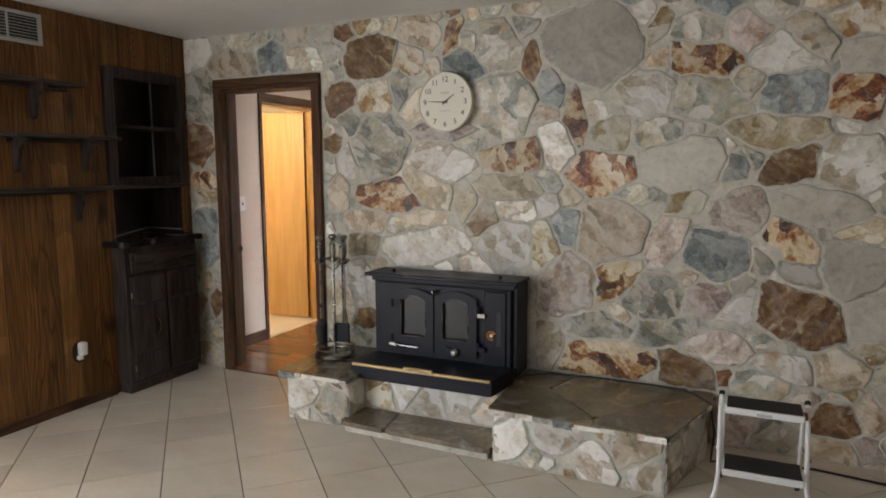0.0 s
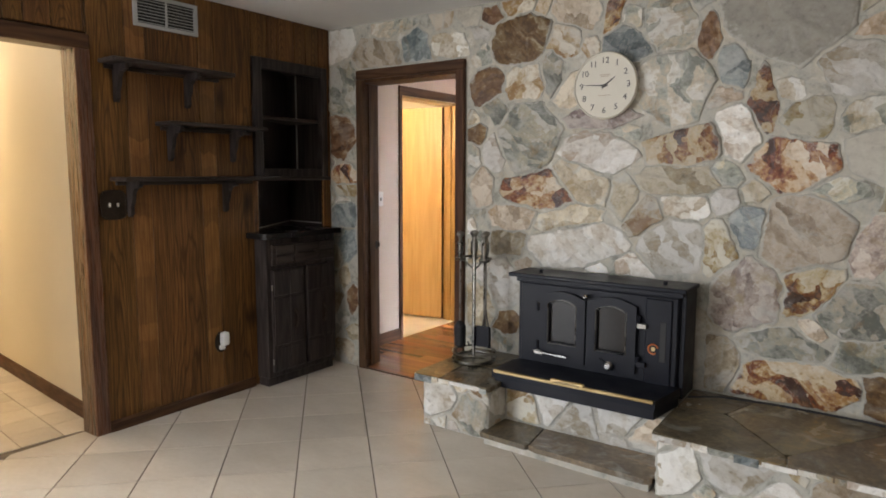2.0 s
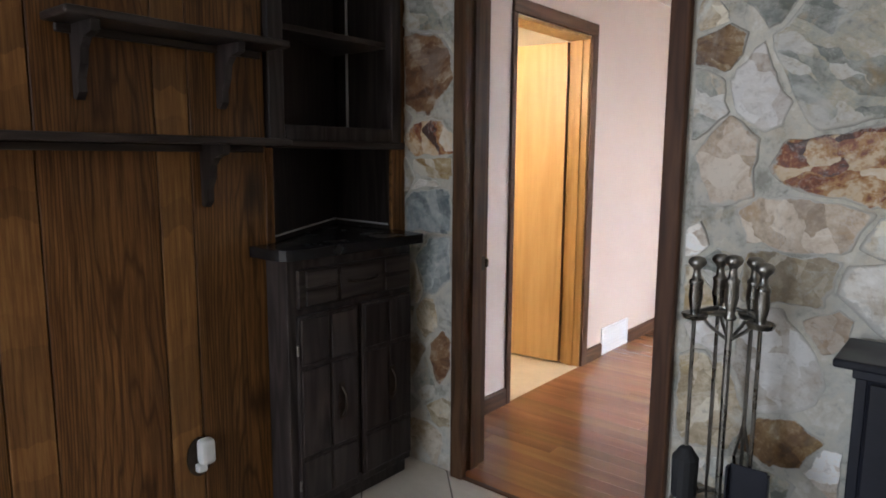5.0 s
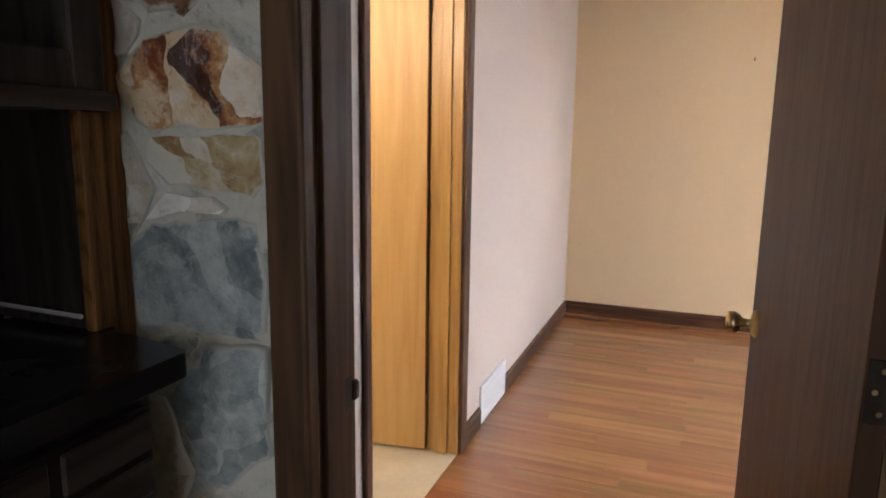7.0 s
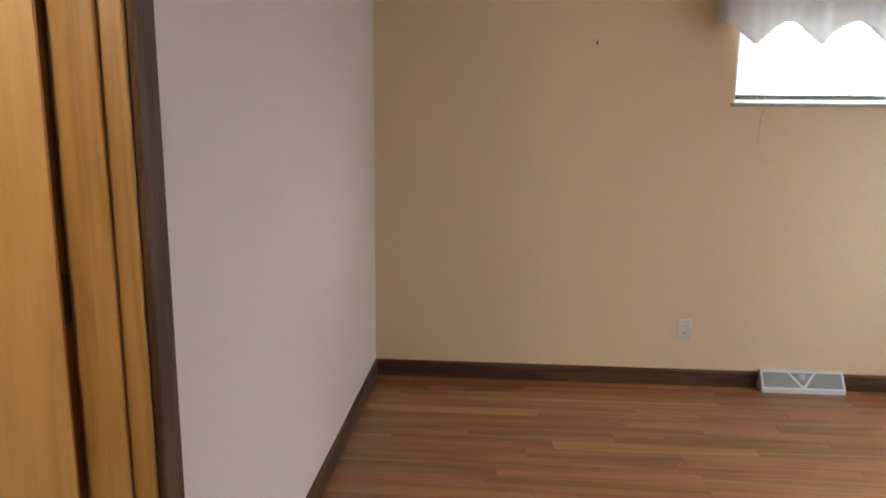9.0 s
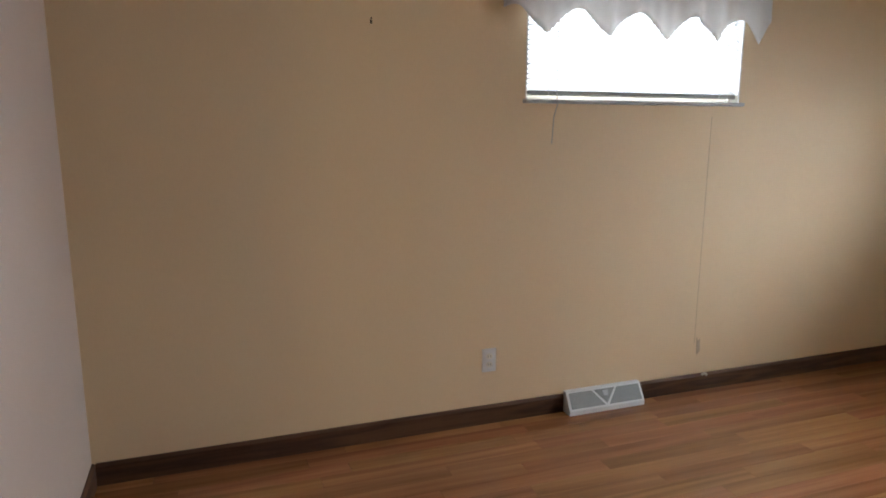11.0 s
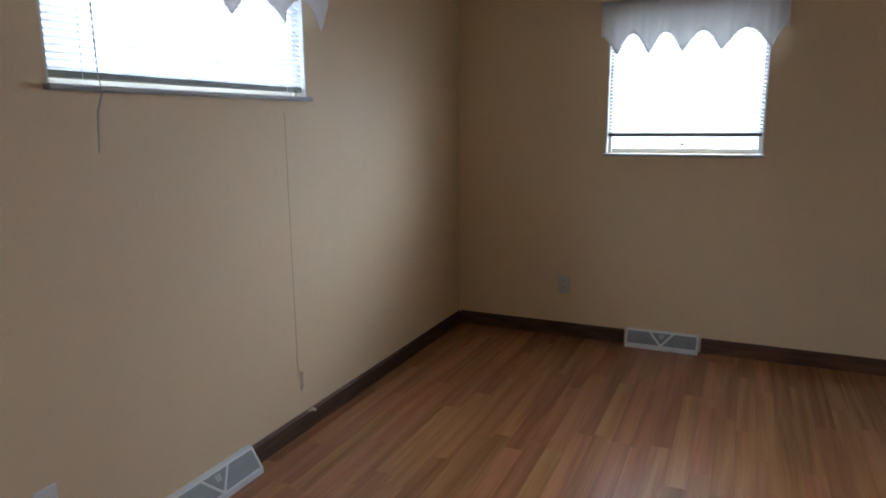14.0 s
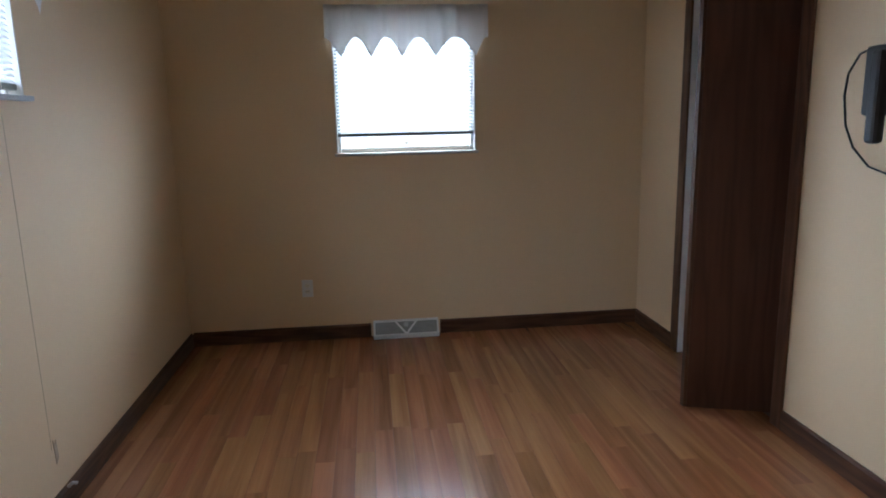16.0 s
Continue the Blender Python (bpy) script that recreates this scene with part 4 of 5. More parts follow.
# ---- family room: wall shelves ----
def wall_shelf(label, y0, y1, z, brackets):
    s = thing("wall_shelf", label, "shelf", pose(0.008, 0, z), "stepped wall shelves")
    part("board", one((0.0, y0, -0.022), (0.16, y1, 0.0), 0.006, 2), EBONY_Y, s)
    part("back_rail", one((0.0, y0 + 0.03, -0.045), (0.014, y1 - 0.01, -0.022), 0.003), EBONY_Y, s)
    for y in brackets:
        prof = [(0.0, -0.022), (0.135, -0.022), (0.13, -0.05), (0.085, -0.062), (0.062, -0.085), (0.055, -0.125), (0.035, -0.16), (0.036, -0.195), (0.018, -0.215), (0.0, -0.21)]
        bm = bmesh.new()
        prism(prof, lambda u, v, w: (u, w, v), y - 0.011, y + 0.011, bm)
        part("bracket", bm, EBONY, s, "scroll-cut bracket")
    return s


wall_shelf("dark walnut wall shelf on two scroll brackets, topmost", -1.66, -0.93, 1.975, (-1.575, -1.16))
wall_shelf("dark walnut wall shelf on two brackets, middle", -1.36, -0.70, 1.675, (-1.28, -0.86))
wall_shelf("dark walnut wall shelf on two brackets, lowest", -1.63, -0.70, 1.372, (-1.53, -0.925))

# ---- family room: wall fittings ----
vent = thing("return_air_grille", "grey painted steel air grille high on the panelled wall", "air vent", pose(0.008, -1.263, 2.262))
part("frame", boxes(((0, -0.195, -0.087), (0.010, 0.195, -0.067)), ((0, -0.195, 0.067), (0.010, 0.195, 0.087)), ((0, -0.195, -0.067), (0.010, -0.170, 0.067)), ((0, 0.170, -0.067), (0.010, 0.195, 0.067)),
                    ((0, -0.006, -0.067), (0.009, 0.006, 0.067)), bevel=0.002), GREYWHITE, vent, "grey steel frame")
part("backing", one((0.0005, -0.172, -0.068), (0.002, 0.172, 0.068), 0), DARKGAP, vent)
for k in range(8):
    z = -0.058 + k * 0.0166
    bm = bmesh.new()
    prism([(0.002, z - 0.004), (0.009, z - 0.006), (0.009, z - 0.003), (0.002, z)], lambda u, v, w: (u, w, v), -0.171, 0.171, bm)
    part("slat", bm, GREYWHITE, vent)

switch = thing("switch_plate", "dark bronze double light switch plate on the panelling", "light switch", pose(0.008, -1.618, 1.225))
prof = []
for k in range(24):
    a = 2 * math.pi * k / 24
    q = 1 + 0.10 * math.cos(4 * a)
    c, s = math.cos(a), math.sin(a)
    prof.append((0.070 * math.copysign(abs(c) ** 0.5, c), 0.076 * math.copysign(abs(s) ** 0.5, s)))
part("plate", prism(prof, facing_east, 0, 0.006), BRONZE, switch)
part("rim", tube([(0.006, u, v) for u, v in prof], 0.0035, 6, closed=True), BRONZE, switch)
for y in (-0.022, 0.022):
    part("toggle", one((0.006, y - 0.005, -0.010), (0.016, y + 0.005, 0.010), 0.002), IVORY, switch, "ivory toggle")

plug = thing("wall_outlet", "dark outlet plate with a white plug-in night light", "outlet", pose(0.008, -0.985, 0.35))
part("plate", prism([(0.052 * math.cos(a) * 0.85, 0.066 * math.sin(a)) for a in [2 * math.pi * k / 16 for k in range(16)]], facing_east, 0, 0.005), BRONZE, plug)
part("night_light", one((0.005, -0.015, -0.02), (0.050, 0.035, 0.065), 0.014, 2), WHITE, plug, "white plastic night light")
part("night_light_base", one((0.005, -0.020, -0.045), (0.032, 0.012, -0.018), 0.006, 2), WHITE, plug)

# ---- doors ----
def leaf_door(name, label, m, width, material, knob_z, hinges, leaf_label):
    """A flush door leaf, hinge edge at the origin, along +x, knob on both faces."""
    d = thing(name, label, "door", m)
    d["kind"] = "structure"
    part("leaf", one((0.0, -0.0175, 0.012), (width, 0.0175, 2.005), 0.002), material, d, leaf_label)
    if knob_z:
        for s in (-1, 1):
            rot = Euler((radians(90 * s), 0, 0)).to_matrix()
            k = part("knob", lathe([(0.034, 0.0), (0.034, 0.004), (0.026, 0.010), (0.011, 0.014), (0.010, 0.032), (0.022, 0.038), (0.028, 0.052), (0.026, 0.064), (0.012, 0.069)], 20, (width - 0.065, -s * 0.0175, knob_z), turn=rot), BRASS, d, "aged brass door knob", smooth=True)
        part("latch_plate", one((width, -0.012, knob_z - 0.028), (width + 0.002, 0.012, knob_z + 0.028), 0), BRASS, d)
    for z in hinges:
        part("hinge", boxes(((-0.003, -0.0180, z - 0.045), (0.028, -0.0155, z + 0.045)), ((-0.030, -0.021, z - 0.045), (-0.003, -0.0185, z + 0.045))), BRASS, d, "brass butt hinge")
        part("hinge_pin", lathe([(0.006, z - 0.048), (0.006, z + 0.048)], 10, (-0.003, -0.022, 0)), BRASS, d)
    return d


bed_door = leaf_door("door_bedroom", "open dark walnut flush door with brass knob", pose(1.0845, 0.180, 0, 0, 0, 94.7), 0.80, DOOR_BROWN, 0.876, (0.28, 0.99, 1.80), "dark walnut veneer leaf")
for z in (0.28, 0.99, 1.80):
    part("hinge_leaf", one((-0.0022, -0.035, z - 0.045), (-0.0002, 0.015, z + 0.045), 0.0005), BRONZE, bed_door, "dark bronze hinge leaf")
    for dz in (-0.03, 0.0, 0.03):
        part("screw", lathe([(0.004, 0.0), (0.0035, 0.0012)], 8, (-0.0022, -0.004 if dz else 0.004, z + dz), turn=Euler((0, radians(-90), 0)).to_matrix()), BRASS, bed_door)
bath_door = leaf_door("door_bathroom", "open honey oak flush door standing inside the bathroom", pose(-0.136, 1.604, 0, 0, 0, 187.5), 0.72, OAK, 0.0, (), "honey oak veneer leaf")
# strip over the leaf's edge that carries its painted shade
part("hinge_edge", one((-0.003, -0.0170, 0.013), (0.0, 0.0170, 2.004), 0), SHADED_EDGE, bath_door, "hinge edge, its shade painted reddish brown")
for z in (0.30, 1.06, 1.81):
    hinge = part("hinge", one((-0.006, -0.0165, z - 0.045), (-0.003, 0.0165, z + 0.045), 0.001), BRONZE, bath_door, "dark butt hinge")
    part("hinge_pin", lathe([(0.006, z - 0.048), (0.006, z + 0.048)], 10, (-0.008, -0.016, 0)), BRONZE, hinge)
hd = leaf_door("door_hall", "closed white flush door at the end of the hall", pose(-4.44, -1.38, 0, 0, 0, -90), 0.745, WHITE, 0.93, (0.25, 1.02, 1.78), "white painted leaf")
strike = thing("strike_plate", "dark bronze strike plate on the door jamb", "strike plate", pose(0.312, 0.14, 0.88))
part("plate", one((0.0, -0.014, -0.03), (0.003, 0.016, 0.03), 0.001), BRONZE, strike)
part("lip", one((-0.004, 0.014, -0.018), (0.010, 0.032, 0.018), 0.004), BRONZE, strike)

# folded closet door
bifold = thing("bifold_closet_door", "folded dark walnut bifold closet door", "closet door", pose(0, 0, 0))


def panel_between(a, b, thick=0.03):
    a, b = Vector((*a, 0)), Vector((*b, 0))
    n = Vector((-(b - a).y, (b - a).x, 0)).normalized() * thick
    return prism([tuple(p[:2]) for p in (a, b, b + n, a + n)], flat_up, 0.006, 2.005)


front_leaf = part("leaf", panel_between((3.415, 1.355), (3.285, 0.985)), DOOR_BROWN, bifold, "dark walnut bifold leaf")
rear_leaf = part("leaf", panel_between((3.47, 0.985), (3.447, 1.372)), DOOR_BROWN, bifold, "dark walnut bifold leaf")
for z in (0.3, 1.0, 1.7):
    part("hinge", one((3.417, 1.357, z - 0.03), (3.447, 1.365, z + 0.03), 0.001), BRONZE, bifold)
part("track", one((3.22, 0.96, 1.992), (4.14, 0.99, 2.014), 0.002), STEEL, bifold, "steel top track")


# ---- bedroom: windows, blinds and valances ----
def window(name, m, width, height, label):
    """A sash window in its opening; local x along the wall, y outwards, z up from the sill."""
    w = thing(name, label, "window", m)
    w["kind"] = "structure"
    h = width / 2
    part("window_frame", boxes(((-h, 0.045, 0), (-h + 0.03, 0.125, height)), ((h - 0.03, 0.045, 0), (h, 0.125, height)), ((-h + 0.03, 0.045, height - 0.04), (h - 0.03, 0.125, height)),
                               ((-h + 0.03, 0.06, 0.0), (h - 0.03, 0.125, 0.03)), bevel=0.003), WHITE, w, "white window frame")
    part("jamb_liner", boxes(((-h, 0.0, 0), (-h + 0.008, 0.045, height)), ((h - 0.008, 0.0, 0), (h, 0.045, height))), WHITE, w, "white jamb liner")
    pane = part("pane", one((-h + 0.03, 0.098, 0.03), (h - 0.03, 0.102, height - 0.04), 0), GLASS, w)
    pane.visible_shadow = False
    part("window_sill", one((-h - 0.012, -0.030, -0.019), (h + 0.012, 0.078, -0.001), 0.005, 2), GREYWHITE, w, "pale grey sill")
    part("sash_lock", one((-0.012, 0.07, 0.045), (0.012, 0.085, 0.062), 0.003), BRASS, w)
    return w


def blind(label, m, width, height, drop, tilt):
    """A horizontal blind: head rail, slats, bottom rail, cords."""
    b = thing("window_blind", label, "blind", m, "window blinds")
    h = width / 2 - 0.012
    part("head_rail", one((-h, 0.006, height - 0.035), (h, 0.040, height - 0.002), 0.003), WHITE, b)
    # grey instead of white: the rail's shade against the window is painted in
    part("bottom_rail", one((-h, 0.012, height - drop), (h, 0.036, height - drop + 0.024), 0.004), GRILLE, b, "bottom rail, backlit shade painted grey")
    n = int((drop - 0.06) / 0.021)
    prof = [(-0.0125, 0.0), (0.0, 0.0022), (0.0125, 0.0), (0.0125, -0.0009), (0.0, 0.0013), (-0.0125, -0.0009)]
    c, s = math.cos(radians(tilt)), math.sin(radians(tilt))
    slat = None
    for k in range(n):
        z = height - drop + 0.034 + k * 0.021
        if slat is None:
            slat = part("slat", prism([(u * c - v * s, u * s + v * c) for u, v in prof], lambda u, v, w: (w, u, v), -h, h), SLAT, b)
            slat.location = (0, 0.024, z)
        else:
            o = new("slat", slat.data)
            o.parent, o.location = b, (0, 0.024, z)
    for x in (-h + 0.11, h - 0.11):
        part("ladder_cord", tube([(x, 0.009, height - drop), (x, 0.009, height - 0.02)], 0.0012, 5), WHITE, b)
        part("ladder_cord", tube([(x, 0.039, height - drop), (x, 0.039, height - 0.02)], 0.0012, 5), WHITE, b)
    return b


def valance(label, m, width, top, tips, arch_z, tip_z):
    """A gathered sheer valance with a pointed, scalloped hem, returning to the wall at both ends."""
    v = thing("valance", label, "valance", m, "window valances")
    h, n = width / 2, 150
    depth = 0.065

    def hem(u):
        pts = [-0.11] + list(tips) + [1.07]
        for a, b in zip(pts, pts[1:]):
            if a <= u <= b:
                s = (u - a) / (b - a)
                return tip_z + (arch_z - tip_z) * max(math.sin(math.pi * s), 0) ** 1.15
        return arch_z

    cols = []
    for k in range(n + 1):
        u = k / n
        x = -h + width * u
        cols.append((x, -depth, u, 1.0))
    cols = [(-h, -depth * q, 0.0, q) for q in (0.02, 0.35, 0.7)] + cols + [(h, -depth * q, 1.0, q) for q in (0.7, 0.35, 0.02)]
    bm = bmesh.new()
    grid = []
    for x, y, u, q in cols:
        z1 = max(hem(u), tip_z + 0.05) if q < 1 else hem(u)
        col = []
        for r in range(9):
            f = r / 8
            fold = 0.0135 * math.sin(u * 43 + 1.7 * math.sin(u * 17)) * (0.35 + 0.65 * f) + 0.0015 * math.sin(u * 131)
            col.append(bm.verts.new((x, y - fold * q - 0.012 * f * q, top + (z1 - top) * f)))
        grid.append(col)
    for a, b in zip(grid, grid[1:]):
        for r in range(8):
            bm.faces.new((a[r], a[r + 1], b[r + 1], b[r]))
    fabric = part("fabric", bm, CLOTH, v, "sheer white scalloped fabric", smooth=True)
    sol = fabric.modifiers.new("thickness", "SOLIDIFY")
    sol.thickness = 0.0012
    part("rod", tube([(-h + 0.004, -0.004, top - 0.02), (-h + 0.006, -depth + 0.022, top - 0.02), (h - 0.006, -depth + 0.022, top - 0.02), (h - 0.004, -0.004, top - 0.02)], 0.006, 8), WHITE, v, "white curtain rod")
    return v


NORTH = pose(2.465, 4.045, 1.53)
EAST = pose(4.79, 2.605, 1.22, 0, 0, -90)
window("window_north", NORTH, 1.21, 0.52, "small high window with white sash and pale sill")
window("window_east", EAST, 0.89, 0.83, "white sash window with pale sill, blind partly raised")
blind("white horizontal slat blind lowered to the sill", NORTH, 1.21, 0.52, 0.503, 42)
blind("white horizontal slat blind stopping above the sill", EAST, 0.89, 0.83, 0.73, 26)
valance("sheer white scalloped valance over the high window", pose(2.455, 4.045, 0), 1.42, 2.11, (0.12, 0.34, 0.57, 0.765, 0.94), 1.915, 1.805)
valance("sheer white scalloped valance over the sash window", pose(4.79, 2.585, 0, 0, 0, -90), 1.00, 2.105, (0.095, 0.276, 0.464, 0.669, 0.92), 1.915, 1.80)
wand = tagged(part("blind_cord", tube([(2.005, 4.020, 2.0), (2.005, 4.018, 1.56), (2.004, 4.005, 1.51), (2.0, 4.03, 1.45), (1.998, 4.038, 1.33)], 0.0022, 6), CAULK), "thin pale blind cord hanging below the sill", "cord")


# ---- bedroom: registers, outlets, phone ----
def floor_register(label, m):
    """A sloped steel baseboard register with a V-shaped damper bay."""
    r = thing("baseboard_register", label, "register", m, "baseboard registers")
    h = 0.218
    prof = [(0.0, 0.0), (-0.075, 0.0), (-0.075, 0.022), (-0.022, 0.108), (0.0, 0.108)]
    part("shell", prism(prof, lambda u, v, w: (w, u, v), -h, h), WHITE, r, "white enamel shell")
    slope = Vector((0, 0.053, 0.086)).normalized()
    out = Vector((0, -slope.z, slope.y))
    base = Vector((0, -0.075, 0.022))

    def on(u, v, w):
        return base + Vector((u, 0, 0)) + slope * v + out * w

    for name, pts in (("mesh_panel", [(-0.205, 0.010), (-0.012, 0.010), (-0.075, 0.090), (-0.205, 0.090)]), ("mesh_panel", [(0.012, 0.010), (0.205, 0.010), (0.205, 0.090), (0.075, 0.090)])):
        panel = part(name, prism(pts, on, 0.0005, 0.002), GRILLE, r, "grey perforated mesh")
        for k in range(9):
            v = 0.016 + k * 0.0082
            f = (v - 0.010) / 0.080
            a, b = (-0.20, -0.016 - 0.060 * f) if pts[0][0] < 0 else (0.016 + 0.060 * f, 0.20)
            part("mesh_bar", prism([(a, v), (b, v), (b, v + 0.0028), (a, v + 0.0028)], on, 0.002, 0.0036), GRILLE, panel)
    vee = part("damper_bay", prism([(0.0, 0.018), (0.060, 0.090), (-0.060, 0.090)], on, 0.0005, 0.0025), GRILLE, r, "grey damper bay")
    part("damper_lever", prism([(-0.012, 0.055), (0.012, 0.055), (0.016, 0.082), (-0.016, 0.082)], on, 0.003, 0.007), GREYWHITE, vee)
    return r


floor_register("white enamel baseboard register under the high window", pose(2.333, 4.045, 0))
floor_register("white enamel baseboard register under the sash window", pose(4.79, 2.652, 0, 0, 0, -90))


def outlet(label, m):
    o = thing("wall_outlet", label, "outlet", m, "white wall outlets")
    part("plate", one((-0.036, -0.006, -0.058), (0.036, 0.0, 0.058), 0.003, 2), WHITE, o)
    for z in (0.020, -0.020):
        s = part("socket", prism([(0.017 * math.cos(a), z + 0.014 * math.sin(a)) for a in [2 * math.pi * k / 14 for k in range(14)]], facing_south, -0.0085, -0.006), IVORY, o)
        for x in (-0.006, 0.006):
            part("slot", one((x - 0.001, -0.009, z - 0.004), (x + 0.001, -0.0084, z + 0.005), 0), DARKGAP, s)
    return o


outlet("white duplex wall outlet on the window wall", pose(1.704, 4.045, 0.318))
outlet("white duplex wall outlet beside the sash window", pose(4.79, 3.287, 0.352, 0, 0, -90))
wsw = thing("light_switch", "white light switch plate beside the bathroom door", "light switch", pose(0.0, 0.545, 1.19, 0, 0, 90))
part("plate", one((-0.036, -0.006, -0.058), (0.036, 0.0, 0.058), 0.003, 2), WHITE, wsw)
part("toggle", one((-0.005, -0.018, -0.012), (0.005, -0.006, 0.012), 0.002), GREYWHITE, wsw)
wv = thing("wall_vent", "white painted steel floor-level wall vent", "vent", pose(0.0, 2.12, 0.004, 0, 0, 90))
part("frame", boxes(((-0.205, -0.012, 0), (0.205, 0.0, 0.02)), ((-0.205, -0.012, 0.165), (0.205, 0.0, 0.185)), ((-0.205, -0.012, 0.02), (-0.185, 0.0, 0.165)), ((0.185, -0.012, 0.02), (0.205, 0.0, 0.165)), bevel=0.002), WHITE, wv)
part("backing", one((-0.186, -0.003, 0.019), (0.186, -0.001, 0.166), 0), GREYWHITE, wv)
for k in range(12):
    z = 0.026 + k * 0.0117
    part("louvre", prism([(-0.003, z), (-0.010, z - 0.004), (-0.010, z + 0.003), (-0.003, z + 0.007)], lambda u, v, w: (w, u, v), -0.186, 0.186), WHITE, wv)

phone = thing("wall_phone", "black corded telephone on the wall", "telephone", pose(2.70, 1.04, 1.40))
part("body", one((-0.085, 0.0, -0.005), (0.075, 0.055, 0.235), 0.012, 2), PLASTIC, phone)
part("handset", one((-0.055, 0.055, -0.10), (-0.005, 0.100, 0.215), 0.014, 2), PLASTIC, phone, "black handset")
part("cord", tube([(0.05, 0.05, 0.225), (0.13, 0.03, 0.215), (0.195, 0.02, 0.15), (0.205, 0.02, 0.07), (0.185, 0.02, -0.04), (0.135, 0.02, -0.12), (0.05, 0.02, -0.185), (-0.06, 0.02, -0.21), (-0.10, 0.02, -0.14), (-0.07, 0.03, 0.0)], 0.0042, 6), PLASTIC, phone, "thin black cord", smooth=True)
for x, z in ((1.158, 1.825),):
    nail = thing("picture_hook", "small dark picture hook on the bare wall", "hook", pose(x, 4.045, z))
    part("nail", tube([(0, 0, 0.010), (0, -0.008, 0.012)], 0.003, 6), BRONZE, nail)
    part("clip", one((-0.004, -0.003, -0.010), (0.004, 0.0, 0.006), 0.001), BRONZE, nail)
seam = tagged(part("wallpaper_seam", one((2.905, 4.0440, 0.26), (2.9068, 4.0449, 1.46), 0), STAIN), "faint stained wallpaper seam below the window", "seam")
seam.matrix_basis = pose(0, 0, 0)
stain = tagged(part("wall_scuff", prism([(2.925, 0.20), (2.945, 0.22), (2.94, 0.29), (2.93, 0.275), (2.918, 0.30)], facing_south, 4.0422, 4.0446), STAIN), "small brown scuff on the wallpaper", "scuff")
stub = tagged(part("cable_stub", tube([(2.965, 4.034, 0.085), (2.965, 4.016, 0.10), (2.972, 4.004, 0.092)], 0.007, 7), CAULK), "pale cut cable stub at the baseboard", "cable")


# ---- lamps in the hall and bathroom ----
def dome_lamp(label, m, r):
    d = thing("ceiling_lamp", label, "ceiling lamp", m, "flush ceiling lamps")
    part("base", lathe([(r * 1.05, 0.0), (r * 1.05, -0.015), (r * 0.9, -0.02)], 28), BRASS, d, "brass base ring")
    part("shade", lathe([(r, -0.016)] + [(r * math.cos(a), -0.016 - 0.45 * r * math.sin(a)) for a in [radians(18 * k) for k in range(1, 5)]] + [(0.01, -0.016 - 0.45 * r)], 28), GLOW, d, "lit frosted glass shade", smooth=True)
    return d


dome_lamp("lit flush ceiling lamp in the hall", pose(-2.35, -1.98, 2.36), 0.15)
sconce = thing("vanity_lamp", "lit frosted globe lamp on the bathroom wall", "wall lamp", pose(-0.47, 0.10, 1.90))
part("back_plate", one((-0.06, 0.0, -0.06), (0.06, 0.015, 0.06), 0.005), BRASS, sconce)
part("arm", tube([(0, 0.012, 0), (0, 0.06, 0.0), (0, 0.075, 0.01)], 0.008, 8), BRASS, sconce)
part("globe", lathe([(0.02, -0.07)] + [(0.075 * math.cos(a), 0.075 * math.sin(a)) for a in [radians(-60 + 15 * k) for k in range(9)]] + [(0.01, 0.075)], 18, (0, 0.13, 0.0)), GLOBE, sconce, "lit frosted glass globe", smooth=True)


# ---- pieces of walls and floors ----
def clip(poly, nx, ny, c):
    """The part of a polygon where nx*u + ny*v <= c."""
    out = []
    for i, p in enumerate(poly):
        q = poly[(i + 1) % len(poly)]
        a, b = nx * p[0] + ny * p[1] - c, nx * q[0] + ny * q[1] - c
        if a <= 0:
            out.append(p)
        if a * b < 0:
            s = a / (a - b)
            out.append((p[0] + (q[0] - p[0]) * s, p[1] + (q[1] - p[1]) * s))
    return out


def area(poly):
    return 0.5 * sum(a[0] * b[1] - b[0] * a[1] for a, b in zip(poly, poly[1:] + poly[:1]))


def cells(region, seeds, gap):
    """A weighted division of a convex region among seeds (u, v, radius, ...)."""
    made = []
    for i, s in enumerate(seeds):
        poly = list(region)
        for j, o in enumerate(seeds):
            if i == j or not poly:
                continue
            dx, dy = o[0] - s[0], o[1] - s[1]
            d2 = dx * dx + dy * dy
            if d2 > 1.4:
                continue
            c = (d2 + s[2] ** 2 - o[2] ** 2) / 2
            poly = clip(poly, dx, dy, c + dx * s[0] + dy * s[1] - gap * math.sqrt(d2))
        if len(poly) > 2 and area(poly) > 0.0012:
            made.append((poly, s))
    return made


def fill_seeds(fixed, u0, u1, v0, v1, rng, r0, r1, tries, kinds):
    seeds = list(fixed)
    for _ in range(tries):
        u, v, r = rng.uniform(u0, u1), rng.uniform(v0, v1), rng.uniform(r0, r1)
        if all((u - s[0]) ** 2 + (v - s[1]) ** 2 > (0.86 * (r + s[2])) ** 2 for s in seeds):
            seeds.append((u, v, r, rng.choice(kinds)))
    return seeds


